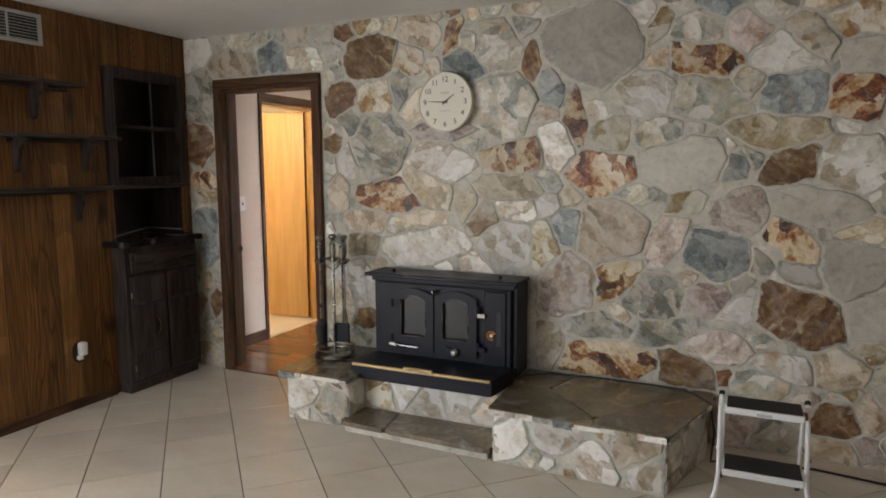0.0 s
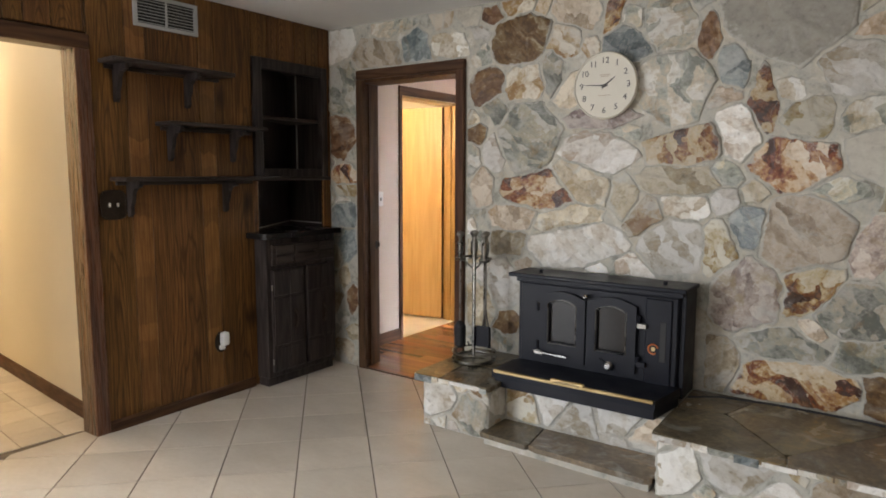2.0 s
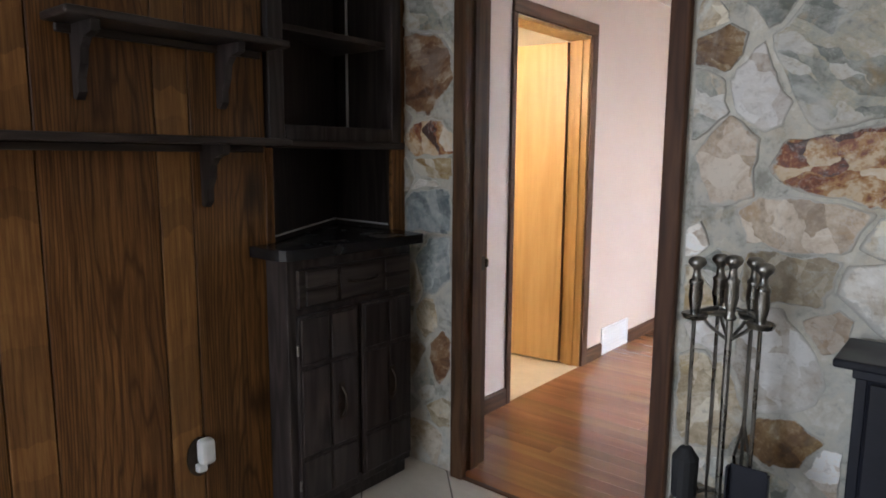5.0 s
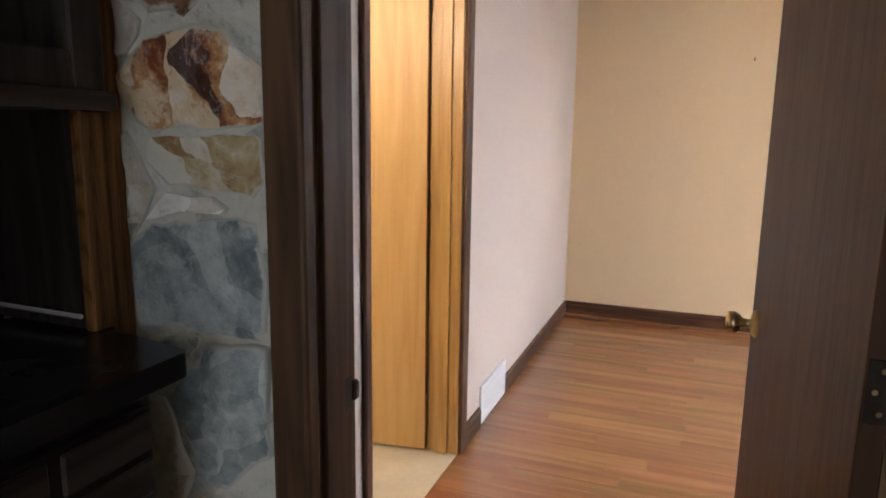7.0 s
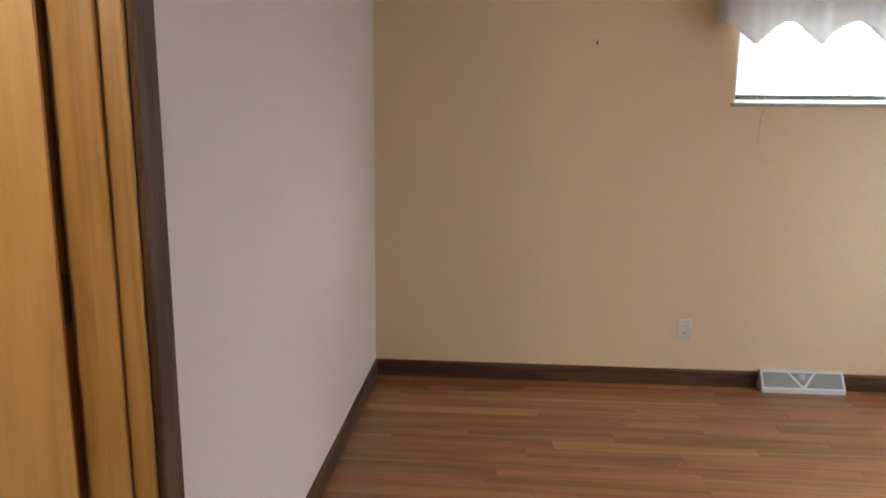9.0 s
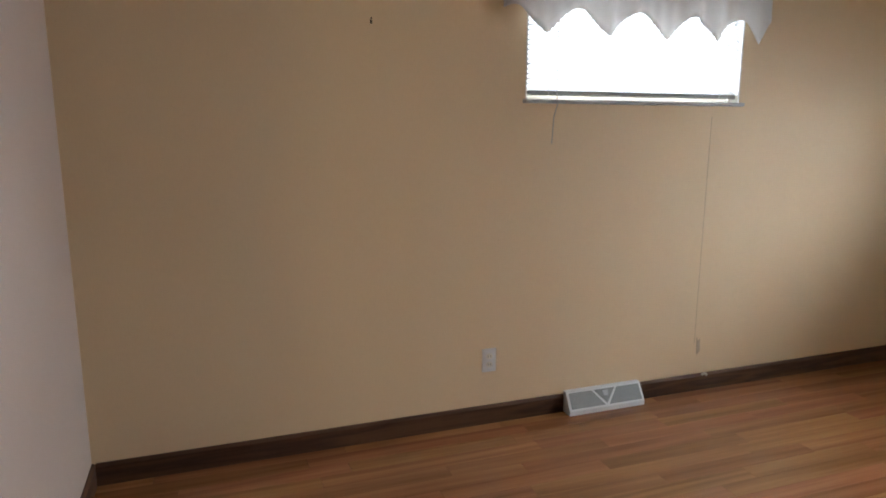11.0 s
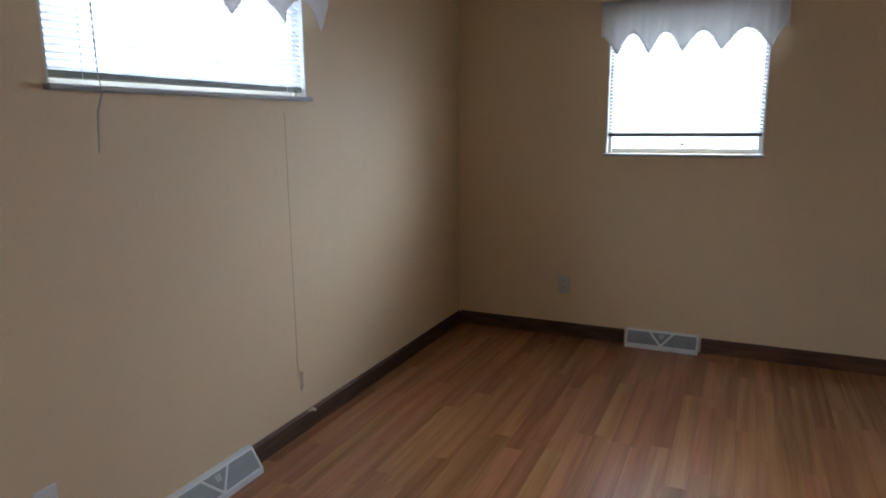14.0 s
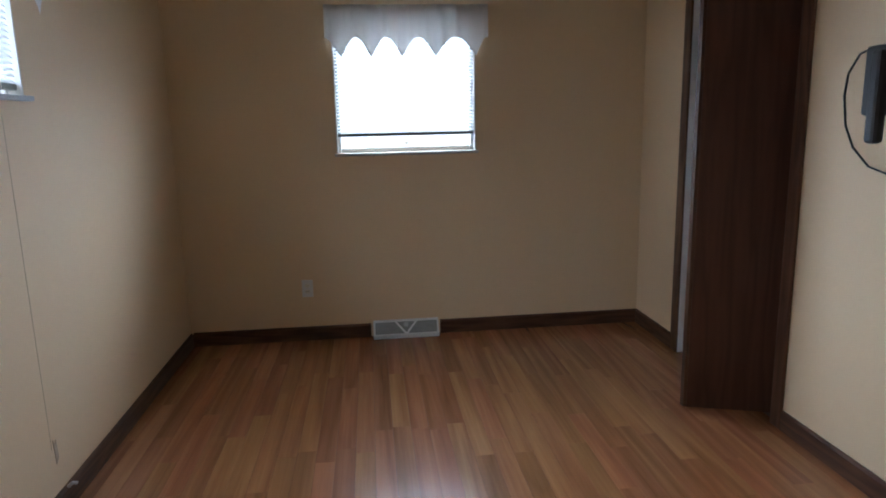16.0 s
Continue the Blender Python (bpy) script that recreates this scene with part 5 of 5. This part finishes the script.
def bent(u, v, bounds, amount):
    """Shifts a point of a wall's joints, less and less towards the given borders."""
    near = 1.0
    for u0, u1, v0, v1 in bounds:
        du, dv = max(u0 - u, u - u1), max(v0 - v, v - v1)
        d = math.hypot(max(du, 0), max(dv, 0)) if max(du, dv) > 0 else -max(du, dv)
        near = min(near, max(d - 0.004, 0) / 0.12)
    s = Vector((0, 0, 0))
    for k, a in ((2.3, 0.024), (6.5, 0.014), (19.0, 0.012)):
        s += noise.noise_vector(Vector((u * k, v * k, k))) * a
    return u + s.x * near * amount, v + s.y * near * amount


def stone(poly, rng, depth, parent, place, name="stone", material=None, rough=1.0, bounds=(), flat=False):
    """One split stone: a worn, uneven outline, sloping shoulders, a face that is tilted and rough."""
    pts = []
    for i, p in enumerate(poly):
        q = poly[(i + 1) % len(poly)]
        length = math.dist(p, q)
        if length < 0.010:
            continue
        k = max(1, min(8, int(length / 0.032)))
        for s in range(k):
            f = (s + rng.uniform(-0.25, 0.25)) / k if s else (0.06 if length > 0.05 else 0.12)
            pts.append(bent(p[0] + (q[0] - p[0]) * f, p[1] + (q[1] - p[1]) * f, bounds, rough))
        if length > 0.05:
            pts.append(bent(p[0] + (q[0] - p[0]) * 0.95, p[1] + (q[1] - p[1]) * 0.95, bounds, rough))
    if len(pts) < 4:
        return
    cu, cv = sum(p[0] for p in pts) / len(pts), sum(p[1] for p in pts) / len(pts)
    shrink = 1 - rng.uniform(-0.03, 0.015) * rough
    worn = []
    for x, y in pts:
        x, y = x - cu, y - cv
        d = math.hypot(x, y) or 1
        s = shrink * (1 - rng.uniform(-0.002, 0.009) * rough / d)
        worn.append((x * s, y * s))
    pts = worn
    tx, ty = rng.uniform(-0.05, 0.05) * rough, rng.uniform(-0.05, 0.05) * rough
    verts, faces, n = [], [], len(pts)
    shape = ((1.0, -0.004, 0), (1.0, depth * 0.9, 0.0), (0.982, depth, 0.0005), (0.55, depth, 0.001)) if flat else ((1.0, -0.004, 0), (0.992, depth * 0.5, 0.001), (0.965, depth * 0.93, 0.0015), (0.90, depth, 0.002), (0.5, depth, 0.004))
    for scale, h, j in shape:
        for x, y in pts:
            z = h if h < 0 else max(0.001, h + (tx * x + ty * y) * (h / depth) + rng.uniform(-j, j) * rough)
            verts.append((x * scale, y * scale, z))
    verts.append((0, 0, depth + rng.uniform(-0.003, 0.004) * rough))
    last = len(shape) - 1
    for ring in range(last):
        for k in range(n):
            a, b = ring * n + k, ring * n + (k + 1) % n
            faces.append((a, b, b + n, a + n))
    for k in range(n):
        faces.append((last * n + k, last * n + (k + 1) % n, (last + 1) * n))
    me = bpy.data.meshes.new(name)
    me.from_pydata(verts, [], faces)
    smear = [0.0 if flat else w for w in (1.0, 1.0, 0.85, 0.42, 0.0)[:len(shape)] for _ in pts] + [0.0]
    me.attributes.new("smear", "FLOAT", "POINT").data.foreach_set("value", smear)
    me.materials.append(material)
    me.polygons.foreach_set("use_smooth", [not flat] * len(me.polygons))
    ob = new(name, me)
    ob.parent = parent
    ob.matrix_basis = place(cu, cv)
    return ob


def placer(origin, u_axis, v_axis):
    u, v = Vector(u_axis), Vector(v_axis)
    w = u.cross(v)
    o = Vector(origin)

    def place(a, b):
        m = Matrix((u, v, w)).transposed().to_4x4()
        m.translation = o + u * a + v * b
        return m
    return place


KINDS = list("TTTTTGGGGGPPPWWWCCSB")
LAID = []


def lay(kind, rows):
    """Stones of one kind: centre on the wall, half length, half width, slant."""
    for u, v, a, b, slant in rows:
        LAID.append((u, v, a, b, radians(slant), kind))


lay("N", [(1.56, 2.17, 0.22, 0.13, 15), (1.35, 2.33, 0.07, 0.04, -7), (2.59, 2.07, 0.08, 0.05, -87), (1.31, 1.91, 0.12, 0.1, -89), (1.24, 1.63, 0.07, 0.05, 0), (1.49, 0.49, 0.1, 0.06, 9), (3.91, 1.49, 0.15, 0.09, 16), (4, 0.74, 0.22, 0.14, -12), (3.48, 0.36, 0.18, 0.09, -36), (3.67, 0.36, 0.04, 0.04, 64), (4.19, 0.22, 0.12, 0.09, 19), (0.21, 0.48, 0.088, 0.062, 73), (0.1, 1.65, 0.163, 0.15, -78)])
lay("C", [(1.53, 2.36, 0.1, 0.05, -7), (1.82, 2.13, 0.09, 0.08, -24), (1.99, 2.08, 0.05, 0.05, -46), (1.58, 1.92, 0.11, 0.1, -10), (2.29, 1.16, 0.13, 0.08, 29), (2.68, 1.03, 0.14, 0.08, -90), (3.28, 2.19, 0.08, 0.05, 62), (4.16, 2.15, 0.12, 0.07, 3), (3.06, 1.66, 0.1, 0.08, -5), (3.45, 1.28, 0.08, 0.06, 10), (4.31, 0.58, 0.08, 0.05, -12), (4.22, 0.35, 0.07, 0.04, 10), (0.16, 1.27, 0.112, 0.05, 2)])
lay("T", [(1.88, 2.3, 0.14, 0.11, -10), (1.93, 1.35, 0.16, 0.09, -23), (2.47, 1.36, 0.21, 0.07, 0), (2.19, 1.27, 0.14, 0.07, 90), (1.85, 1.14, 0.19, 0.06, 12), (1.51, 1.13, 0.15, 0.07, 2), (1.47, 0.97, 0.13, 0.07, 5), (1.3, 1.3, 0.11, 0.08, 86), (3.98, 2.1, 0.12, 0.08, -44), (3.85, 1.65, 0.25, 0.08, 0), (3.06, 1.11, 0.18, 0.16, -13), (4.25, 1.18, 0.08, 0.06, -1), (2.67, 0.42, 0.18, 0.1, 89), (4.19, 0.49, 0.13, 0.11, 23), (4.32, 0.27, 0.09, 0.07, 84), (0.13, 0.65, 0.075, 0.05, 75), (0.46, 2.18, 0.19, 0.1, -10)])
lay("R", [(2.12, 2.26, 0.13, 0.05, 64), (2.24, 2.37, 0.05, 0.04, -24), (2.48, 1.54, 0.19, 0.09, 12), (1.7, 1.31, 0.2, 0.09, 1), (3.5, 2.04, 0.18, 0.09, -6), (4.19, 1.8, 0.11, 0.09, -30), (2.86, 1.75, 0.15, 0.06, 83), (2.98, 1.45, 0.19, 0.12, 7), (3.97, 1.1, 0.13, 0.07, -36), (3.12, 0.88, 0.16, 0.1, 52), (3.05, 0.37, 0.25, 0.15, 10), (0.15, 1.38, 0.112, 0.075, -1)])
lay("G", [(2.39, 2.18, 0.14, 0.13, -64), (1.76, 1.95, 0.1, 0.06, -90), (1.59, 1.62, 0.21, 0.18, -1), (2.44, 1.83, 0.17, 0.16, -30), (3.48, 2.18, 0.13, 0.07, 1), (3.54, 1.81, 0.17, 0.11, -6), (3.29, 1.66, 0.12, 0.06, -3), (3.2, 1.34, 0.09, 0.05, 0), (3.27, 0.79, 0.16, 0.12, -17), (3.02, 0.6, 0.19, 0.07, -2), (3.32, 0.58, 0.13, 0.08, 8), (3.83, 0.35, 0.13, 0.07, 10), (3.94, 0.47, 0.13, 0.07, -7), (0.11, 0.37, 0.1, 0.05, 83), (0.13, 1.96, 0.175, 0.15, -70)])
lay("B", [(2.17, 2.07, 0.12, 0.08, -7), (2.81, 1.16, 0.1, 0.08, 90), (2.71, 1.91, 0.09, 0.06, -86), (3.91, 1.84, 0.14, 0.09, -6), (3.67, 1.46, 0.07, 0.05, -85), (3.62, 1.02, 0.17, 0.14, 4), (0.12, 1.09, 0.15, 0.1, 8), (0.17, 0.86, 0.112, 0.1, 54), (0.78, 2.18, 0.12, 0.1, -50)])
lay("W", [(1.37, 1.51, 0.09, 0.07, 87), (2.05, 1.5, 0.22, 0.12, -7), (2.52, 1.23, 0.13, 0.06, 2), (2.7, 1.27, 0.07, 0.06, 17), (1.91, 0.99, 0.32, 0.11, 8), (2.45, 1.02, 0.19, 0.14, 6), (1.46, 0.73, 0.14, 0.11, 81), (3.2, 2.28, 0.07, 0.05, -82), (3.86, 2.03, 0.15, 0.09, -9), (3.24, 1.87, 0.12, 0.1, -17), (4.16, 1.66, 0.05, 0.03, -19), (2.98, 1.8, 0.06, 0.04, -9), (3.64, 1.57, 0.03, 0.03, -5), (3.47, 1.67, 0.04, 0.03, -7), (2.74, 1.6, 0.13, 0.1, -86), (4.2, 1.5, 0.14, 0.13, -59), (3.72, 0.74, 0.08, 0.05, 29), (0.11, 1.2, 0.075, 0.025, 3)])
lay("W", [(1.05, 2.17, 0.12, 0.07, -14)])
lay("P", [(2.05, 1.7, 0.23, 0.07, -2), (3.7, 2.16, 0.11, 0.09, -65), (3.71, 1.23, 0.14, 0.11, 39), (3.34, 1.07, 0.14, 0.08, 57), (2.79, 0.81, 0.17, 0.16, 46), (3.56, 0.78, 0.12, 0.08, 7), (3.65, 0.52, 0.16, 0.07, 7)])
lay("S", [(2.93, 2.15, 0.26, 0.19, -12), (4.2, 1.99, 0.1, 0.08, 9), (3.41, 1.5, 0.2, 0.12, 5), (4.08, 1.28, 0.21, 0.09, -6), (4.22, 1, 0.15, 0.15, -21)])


def reach(s, dx, dy):
    """How far a stone reaches in a direction, and the slope of its side there."""
    c, n = math.cos(s[4]), math.sin(s[4])
    p, q = (dx * c + dy * n) / s[2], (dy * c - dx * n) / s[3]
    gx, gy = p / s[2] * c - q / s[3] * n, p / s[2] * n + q / s[3] * c
    g = math.hypot(gx, gy)
    return 1 / math.hypot(p, q), gx / g, gy / g


def fill_stones(laid, u0, u1, v0, v1, rng, r0, r1, tries, kinds, crowd=0.92):
    """Fills the gaps between laid stones with loose ones."""
    out = list(laid)
    for _ in range(tries):
        u, v, r = rng.uniform(u0, u1), rng.uniform(v0, v1), rng.uniform(r0, r1)
        for s in out:
            d = math.hypot(u - s[0], v - s[1]) or 1e-6
            if d < 0.9 and d < crowd * (r + reach(s, (u - s[0]) / d, (v - s[1]) / d)[0]):
                break
        else:
            out.append((u, v, r * rng.uniform(1.0, 1.35), r * rng.uniform(0.75, 1.0), rng.uniform(-0.9, 0.9), rng.choice(kinds)))
    return out


def fit_stones(region, laid, rng, gap):
    """Angular outlines round the stones, parted from each neighbour by a straight joint."""
    made = []
    for i, s in enumerate(laid):
        n = rng.choice((4, 5, 5, 6))
        size, turn = {4: 1.75, 5: 1.60, 6: 1.48}[n], rng.uniform(0, 2 * math.pi)
        if n == 4:
            turn = math.pi / 4 + rng.uniform(-0.2, 0.2)
        poly = []
        c, sn = math.cos(s[4]), math.sin(s[4])
        for k in range(n):
            t = turn + (k + rng.uniform(-0.22, 0.22)) * 2 * math.pi / n
            x, y = s[2] * size * math.cos(t), s[3] * size * math.sin(t)
            poly.append((s[0] + x * c - y * sn, s[1] + x * sn + y * c))
        for k, p in enumerate(region):
            q = region[(k + 1) % len(region)]
            nx, ny = q[1] - p[1], p[0] - q[0]
            poly = clip(poly, nx, ny, nx * p[0] + ny * p[1]) if poly else poly
        own = rng.uniform(0.3, 1.0) * gap
        for j, o in enumerate(laid):
            dx, dy = o[0] - s[0], o[1] - s[1]
            d = math.hypot(dx, dy)
            if i == j or d > 0.9 or len(poly) < 3:
                continue
            dx, dy = dx / d, dy / d
            rs, ax, ay = reach(s, dx, dy)
            ro, bx, by = reach(o, -dx, -dy)
            nx, ny = ax - bx, ay - by
            m = math.hypot(nx, ny) or 1
            nx, ny = nx / m, ny / m
            at = d * rs / (rs + ro)
            poly = clip(poly, nx, ny, nx * (s[0] + dx * at) + ny * (s[1] + dy * at) - own)
        if len(poly) > 2 and area(poly) > 0.0009:
            made.append((poly, s))
    return made


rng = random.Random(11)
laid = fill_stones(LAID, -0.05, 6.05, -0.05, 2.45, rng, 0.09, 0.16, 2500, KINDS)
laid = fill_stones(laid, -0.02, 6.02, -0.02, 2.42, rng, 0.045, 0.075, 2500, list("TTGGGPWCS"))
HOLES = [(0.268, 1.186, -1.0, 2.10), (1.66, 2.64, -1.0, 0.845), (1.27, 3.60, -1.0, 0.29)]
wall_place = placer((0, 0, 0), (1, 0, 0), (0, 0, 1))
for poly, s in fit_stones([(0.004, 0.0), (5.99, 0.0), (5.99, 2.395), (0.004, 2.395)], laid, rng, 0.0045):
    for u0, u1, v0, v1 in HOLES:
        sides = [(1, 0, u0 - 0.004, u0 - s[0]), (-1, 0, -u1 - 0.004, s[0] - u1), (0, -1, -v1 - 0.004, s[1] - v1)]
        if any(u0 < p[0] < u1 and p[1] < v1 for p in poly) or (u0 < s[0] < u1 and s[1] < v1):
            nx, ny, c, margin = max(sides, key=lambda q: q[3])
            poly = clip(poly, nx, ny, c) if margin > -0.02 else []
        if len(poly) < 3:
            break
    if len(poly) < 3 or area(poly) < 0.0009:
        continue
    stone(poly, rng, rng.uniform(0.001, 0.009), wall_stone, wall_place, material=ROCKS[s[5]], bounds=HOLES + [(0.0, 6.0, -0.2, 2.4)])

# hearth faces and slabs
for origin, u_axis, width, height, seed in (((1.30, -0.60, 0), (1, 0, 0), 0.42, 0.274, 21), ((1.30, 0.0, 0), (0, -1, 0), 0.60, 0.274, 22), ((1.72, -0.60, 0.07), (0, 1, 0), 0.18, 0.19, 23),
                                                ((1.72, -0.42, 0.07), (1, 0, 0), 0.90, 0.19, 24), ((2.62, -0.67, 0), (0.9994, -0.0349, 0), 0.83, 0.264, 25), ((2.62, 0.0, 0), (0, -1, 0), 0.66, 0.264, 26),
                                                ((3.45, -0.70, 0), (0.2822, 0.9594, 0), 0.53, 0.264, 27)):
    rng = random.Random(seed)
    ss = fill_stones([], 0.03, width - 0.03, 0.06, height - 0.04, rng, 0.10, 0.15, 600, list("WWWTCWGW"), 0.72)
    ss = fill_stones(ss, 0, width, 0, height, rng, 0.03, 0.05, 300, list("TGWC"))
    pl = placer(origin, u_axis, (0, 0, 1))
    for poly, s in fit_stones([(0.002, 0.002), (width - 0.002, 0.002), (width - 0.002, height - 0.002), (0.002, height - 0.002)], ss, rng, 0.007):
        stone(poly, rng, rng.uniform(0.003, 0.010), hearth, pl, material=ROCKS[s[5]], bounds=[(0, width, 0, height)])
for region, z, seed, r in (([(1.265, -0.645), (1.745, -0.645), (1.745, -0.002), (1.265, -0.002)], 0.278, 31, 0.2), ([(2.60, -0.70), (3.465, -0.73), (3.62, -0.19), (3.62, -0.002), (2.60, -0.002)], 0.268, 32, 0.3),
                           ([(1.70, -0.665), (2.605, -0.69), (2.605, -0.40), (1.70, -0.40)], 0.042, 33, 0.24)):
    rng = random.Random(seed)
    us, vs = [p[0] for p in region], [p[1] for p in region]
    ss = fill_seeds([], min(us), max(us), min(vs), max(vs), rng, r * 0.8, r * 1.2, 300, ["N"])
    for poly, s in cells(region, ss, 0.0015):
        stone(poly, rng, 0.022, hearth, placer((0, 0, z), (1, 0, 0), (0, 1, 0)), "slab", FLAG, 0.12, flat=True)
part("step_bed", prism([(1.722, -0.645), (2.59, -0.67), (2.59, -0.42), (1.722, -0.42)], flat_up, 0.0, 0.042), MORTAR, hearth, "grey mortar")

# pale split layers under the slab edges
rng = random.Random(41)
for a, b, z in (((1.272, -0.636), (1.735, -0.636), 0.262), ((2.607, -0.69), (3.458, -0.72), 0.252), ((3.458, -0.72), (3.61, -0.19), 0.252), ((1.272, -0.02), (1.272, -0.636), 0.262)):
    along = (Vector(b) - Vector(a)).to_3d()
    total, at = along.length, 0.0
    while at < total - 0.03:
        run = min(rng.uniform(0.06, 0.2), total - at)
        m = Matrix.Translation(Vector((*a, z)) + along.normalized() * at) @ Matrix.Rotation(math.atan2(along.y, along.x), 4, "Z")
        deep, low = rng.uniform(-0.018, -0.010), rng.uniform(-0.004, 0.012)
        layer = part("edge_layer", prism([(0.001, deep), (run * 0.3, deep + rng.uniform(-0.004, 0.004)), (run * 0.7, deep + rng.uniform(-0.004, 0.004)), (run - 0.001, deep), (run - 0.001, -0.0095), (0.001, -0.0095)], flat_up, low, rng.uniform(0.026, 0.034)), ROCKS[rng.choice("WWBG")], hearth)
        layer.matrix_basis = m
        at += run

# panelling boards: wide and narrow in turn
rng = random.Random(5)
for a, b, mat in ((-1.705, -1.51, PANEL), (-1.51, -1.394, PANEL_NARROW), (-1.394, -1.072, PANEL), (-1.072, -0.965, PANEL_NARROW), (-0.965, -0.692, PANEL)):
    part("board", one((-0.006, a + 0.0016, 0.001), (0.008, b - 0.0016, CEILING - 0.001), 0.003), mat, wall_panelled)
for a, b in ((-0.690, -0.56), (-0.56, -0.48), (-0.48, -0.33), (-0.33, -0.23), (-0.23, -0.11), (-0.11, -0.036)):
    part("board", one((-0.006, a + 0.0022, 2.128), (0.008, b - 0.0022, CEILING - 0.001), 0.003), PANEL, wall_panelled)
part("board", one((-0.006, -0.0455, 0.001), (0.008, -0.038, CEILING - 0.001), 0.002), PANEL, wall_panelled)
part("board", one((-0.006, -0.036, 0.001), (0.004, -0.001, CEILING - 0.001), 0.002), PANEL, wall_panelled)
y = -2.85
while y < -1.72:
    w = rng.choice((0.085, 0.10, 0.125, 0.15))
    part("board", one((-0.006, y + 0.0022, 2.095), (0.008, min(y + w, -1.708) - 0.0022, CEILING - 0.001), 0.003), PANEL, wall_panelled)
    y += w


# floor tiles
def tile_piece(poly, parent, name, material, top=0.0, thick=0.0055, edge=0.0007):
    cu, cv = sum(p[0] for p in poly) / len(poly), sum(p[1] for p in poly) / len(poly)
    n = len(poly)
    verts = [(p[0] - cu, p[1] - cv, -thick) for p in poly] + [(p[0] - cu, p[1] - cv, -edge * 0.8) for p in poly]
    for p in poly:
        d = math.dist(p, (cu, cv)) or 1
        verts.append(((p[0] - cu) * (1 - edge / d), (p[1] - cv) * (1 - edge / d), 0))
    faces = [(r * n + k, r * n + (k + 1) % n, (r + 1) * n + (k + 1) % n, (r + 1) * n + k) for r in range(2) for k in range(n)] + [tuple(range(2 * n, 3 * n))]
    me = bpy.data.meshes.new(name)
    me.from_pydata(verts, [], faces)
    me.materials.append(material)
    ob = new(name, me)
    ob.parent, ob.location = parent, (cu, cv, top)
    return ob


def clip_box(poly, x0, x1, y0, y1):
    for nx, ny, c in ((1, 0, x1), (-1, 0, -x0), (0, 1, y1), (0, -1, -y0)):
        poly = clip(poly, nx, ny, c) if len(poly) > 2 else poly
    return poly


family_floor = bpy.data.objects["floor_family_room"]
PITCH, R2 = 0.354, math.sqrt(0.5)
for i in range(-14, 16):
    for j in range(-2, 26):
        u0, v0 = 0.172 + i * PITCH + 0.003, 1.48 - 4 * PITCH + j * PITCH - PITCH + 0.003
        q = PITCH - 0.006
        quad = [((u + v) * R2, (u - v) * R2) for u, v in ((u0, v0), (u0, v0 + q), (u0 + q, v0 + q), (u0 + q, v0))]
        if area(quad) < 0:
            quad.reverse()
        quad = clip_box(quad, -0.118, 5.0, -4.6, -0.001)
        if len(quad) > 2 and area(quad) > 0.001:
            tile_piece(quad, family_floor, "tile", TILE)
bm = bmesh.new()
for a, b in (((5.003, -6.0, -0.0055), (6.0, -0.001, 0.0)), ((-0.118, -6.0, -0.0055), (5.0, -4.603, 0.0))):
    box(bm, a, b)
part("tile_border", bm, TILE, family_floor)
hall_floor = bpy.data.objects["floor_hall"]
ca, sa = math.cos(radians(-5.9)), math.sin(radians(-5.9))
for i in range(21):
    for j in range(6):
        x0, y0 = -0.13 - (i + 1) * 0.205, -1.66 - (j + 1) * 0.205
        quad = [(x0 + 0.002, y0 + 0.002), (x0 + 0.203, y0 + 0.002), (x0 + 0.203, y0 + 0.203), (x0 + 0.002, y0 + 0.203)]
        quad = [(-0.13 + (x + 0.13) * ca - (y + 1.69) * sa, -1.69 + (x + 0.13) * sa + (y + 1.69) * ca) for x, y in quad]
        quad = clip_box(quad, -4.5, -0.122, -2.95, -1.1)
        if len(quad) > 2 and area(quad) > 0.001:
            tile_piece(quad, hall_floor, "tile", TILE)

# bedroom strip floor
bed_floor = bpy.data.objects["floor_bedroom"]
rng = random.Random(9)
STRIP = 0.0845
rows = int(4.045 / STRIP) + 1
for k in range(rows):
    y0, y1 = k * STRIP + 0.005, min((k + 1) * STRIP + 0.005, 4.046)
    if y1 - y0 < 0.01:
        continue
    lo, hi = (0.313, 1.115) if y1 < 0.17 else ((0.001, 1.249) if y1 < 1.04 else (0.001, 4.789))
    x = lo
    first = True
    while x < hi - 0.01:
        length = rng.uniform(0.15, 0.9) if first else rng.uniform(0.65, 1.05)
        first = False
        x1 = min(x + length, hi)
        if hi - x1 < 0.12:
            x1 = hi
        tile_piece([(x + 0.0004, y0 + 0.0004), (x1 - 0.0004, y0 + 0.0004), (x1 - 0.0004, y1 - 0.0004), (x + 0.0004, y1 - 0.0004)], bed_floor, "strip", FLOORWOOD, 0.0, 0.004, 0.0003)
        x = x1
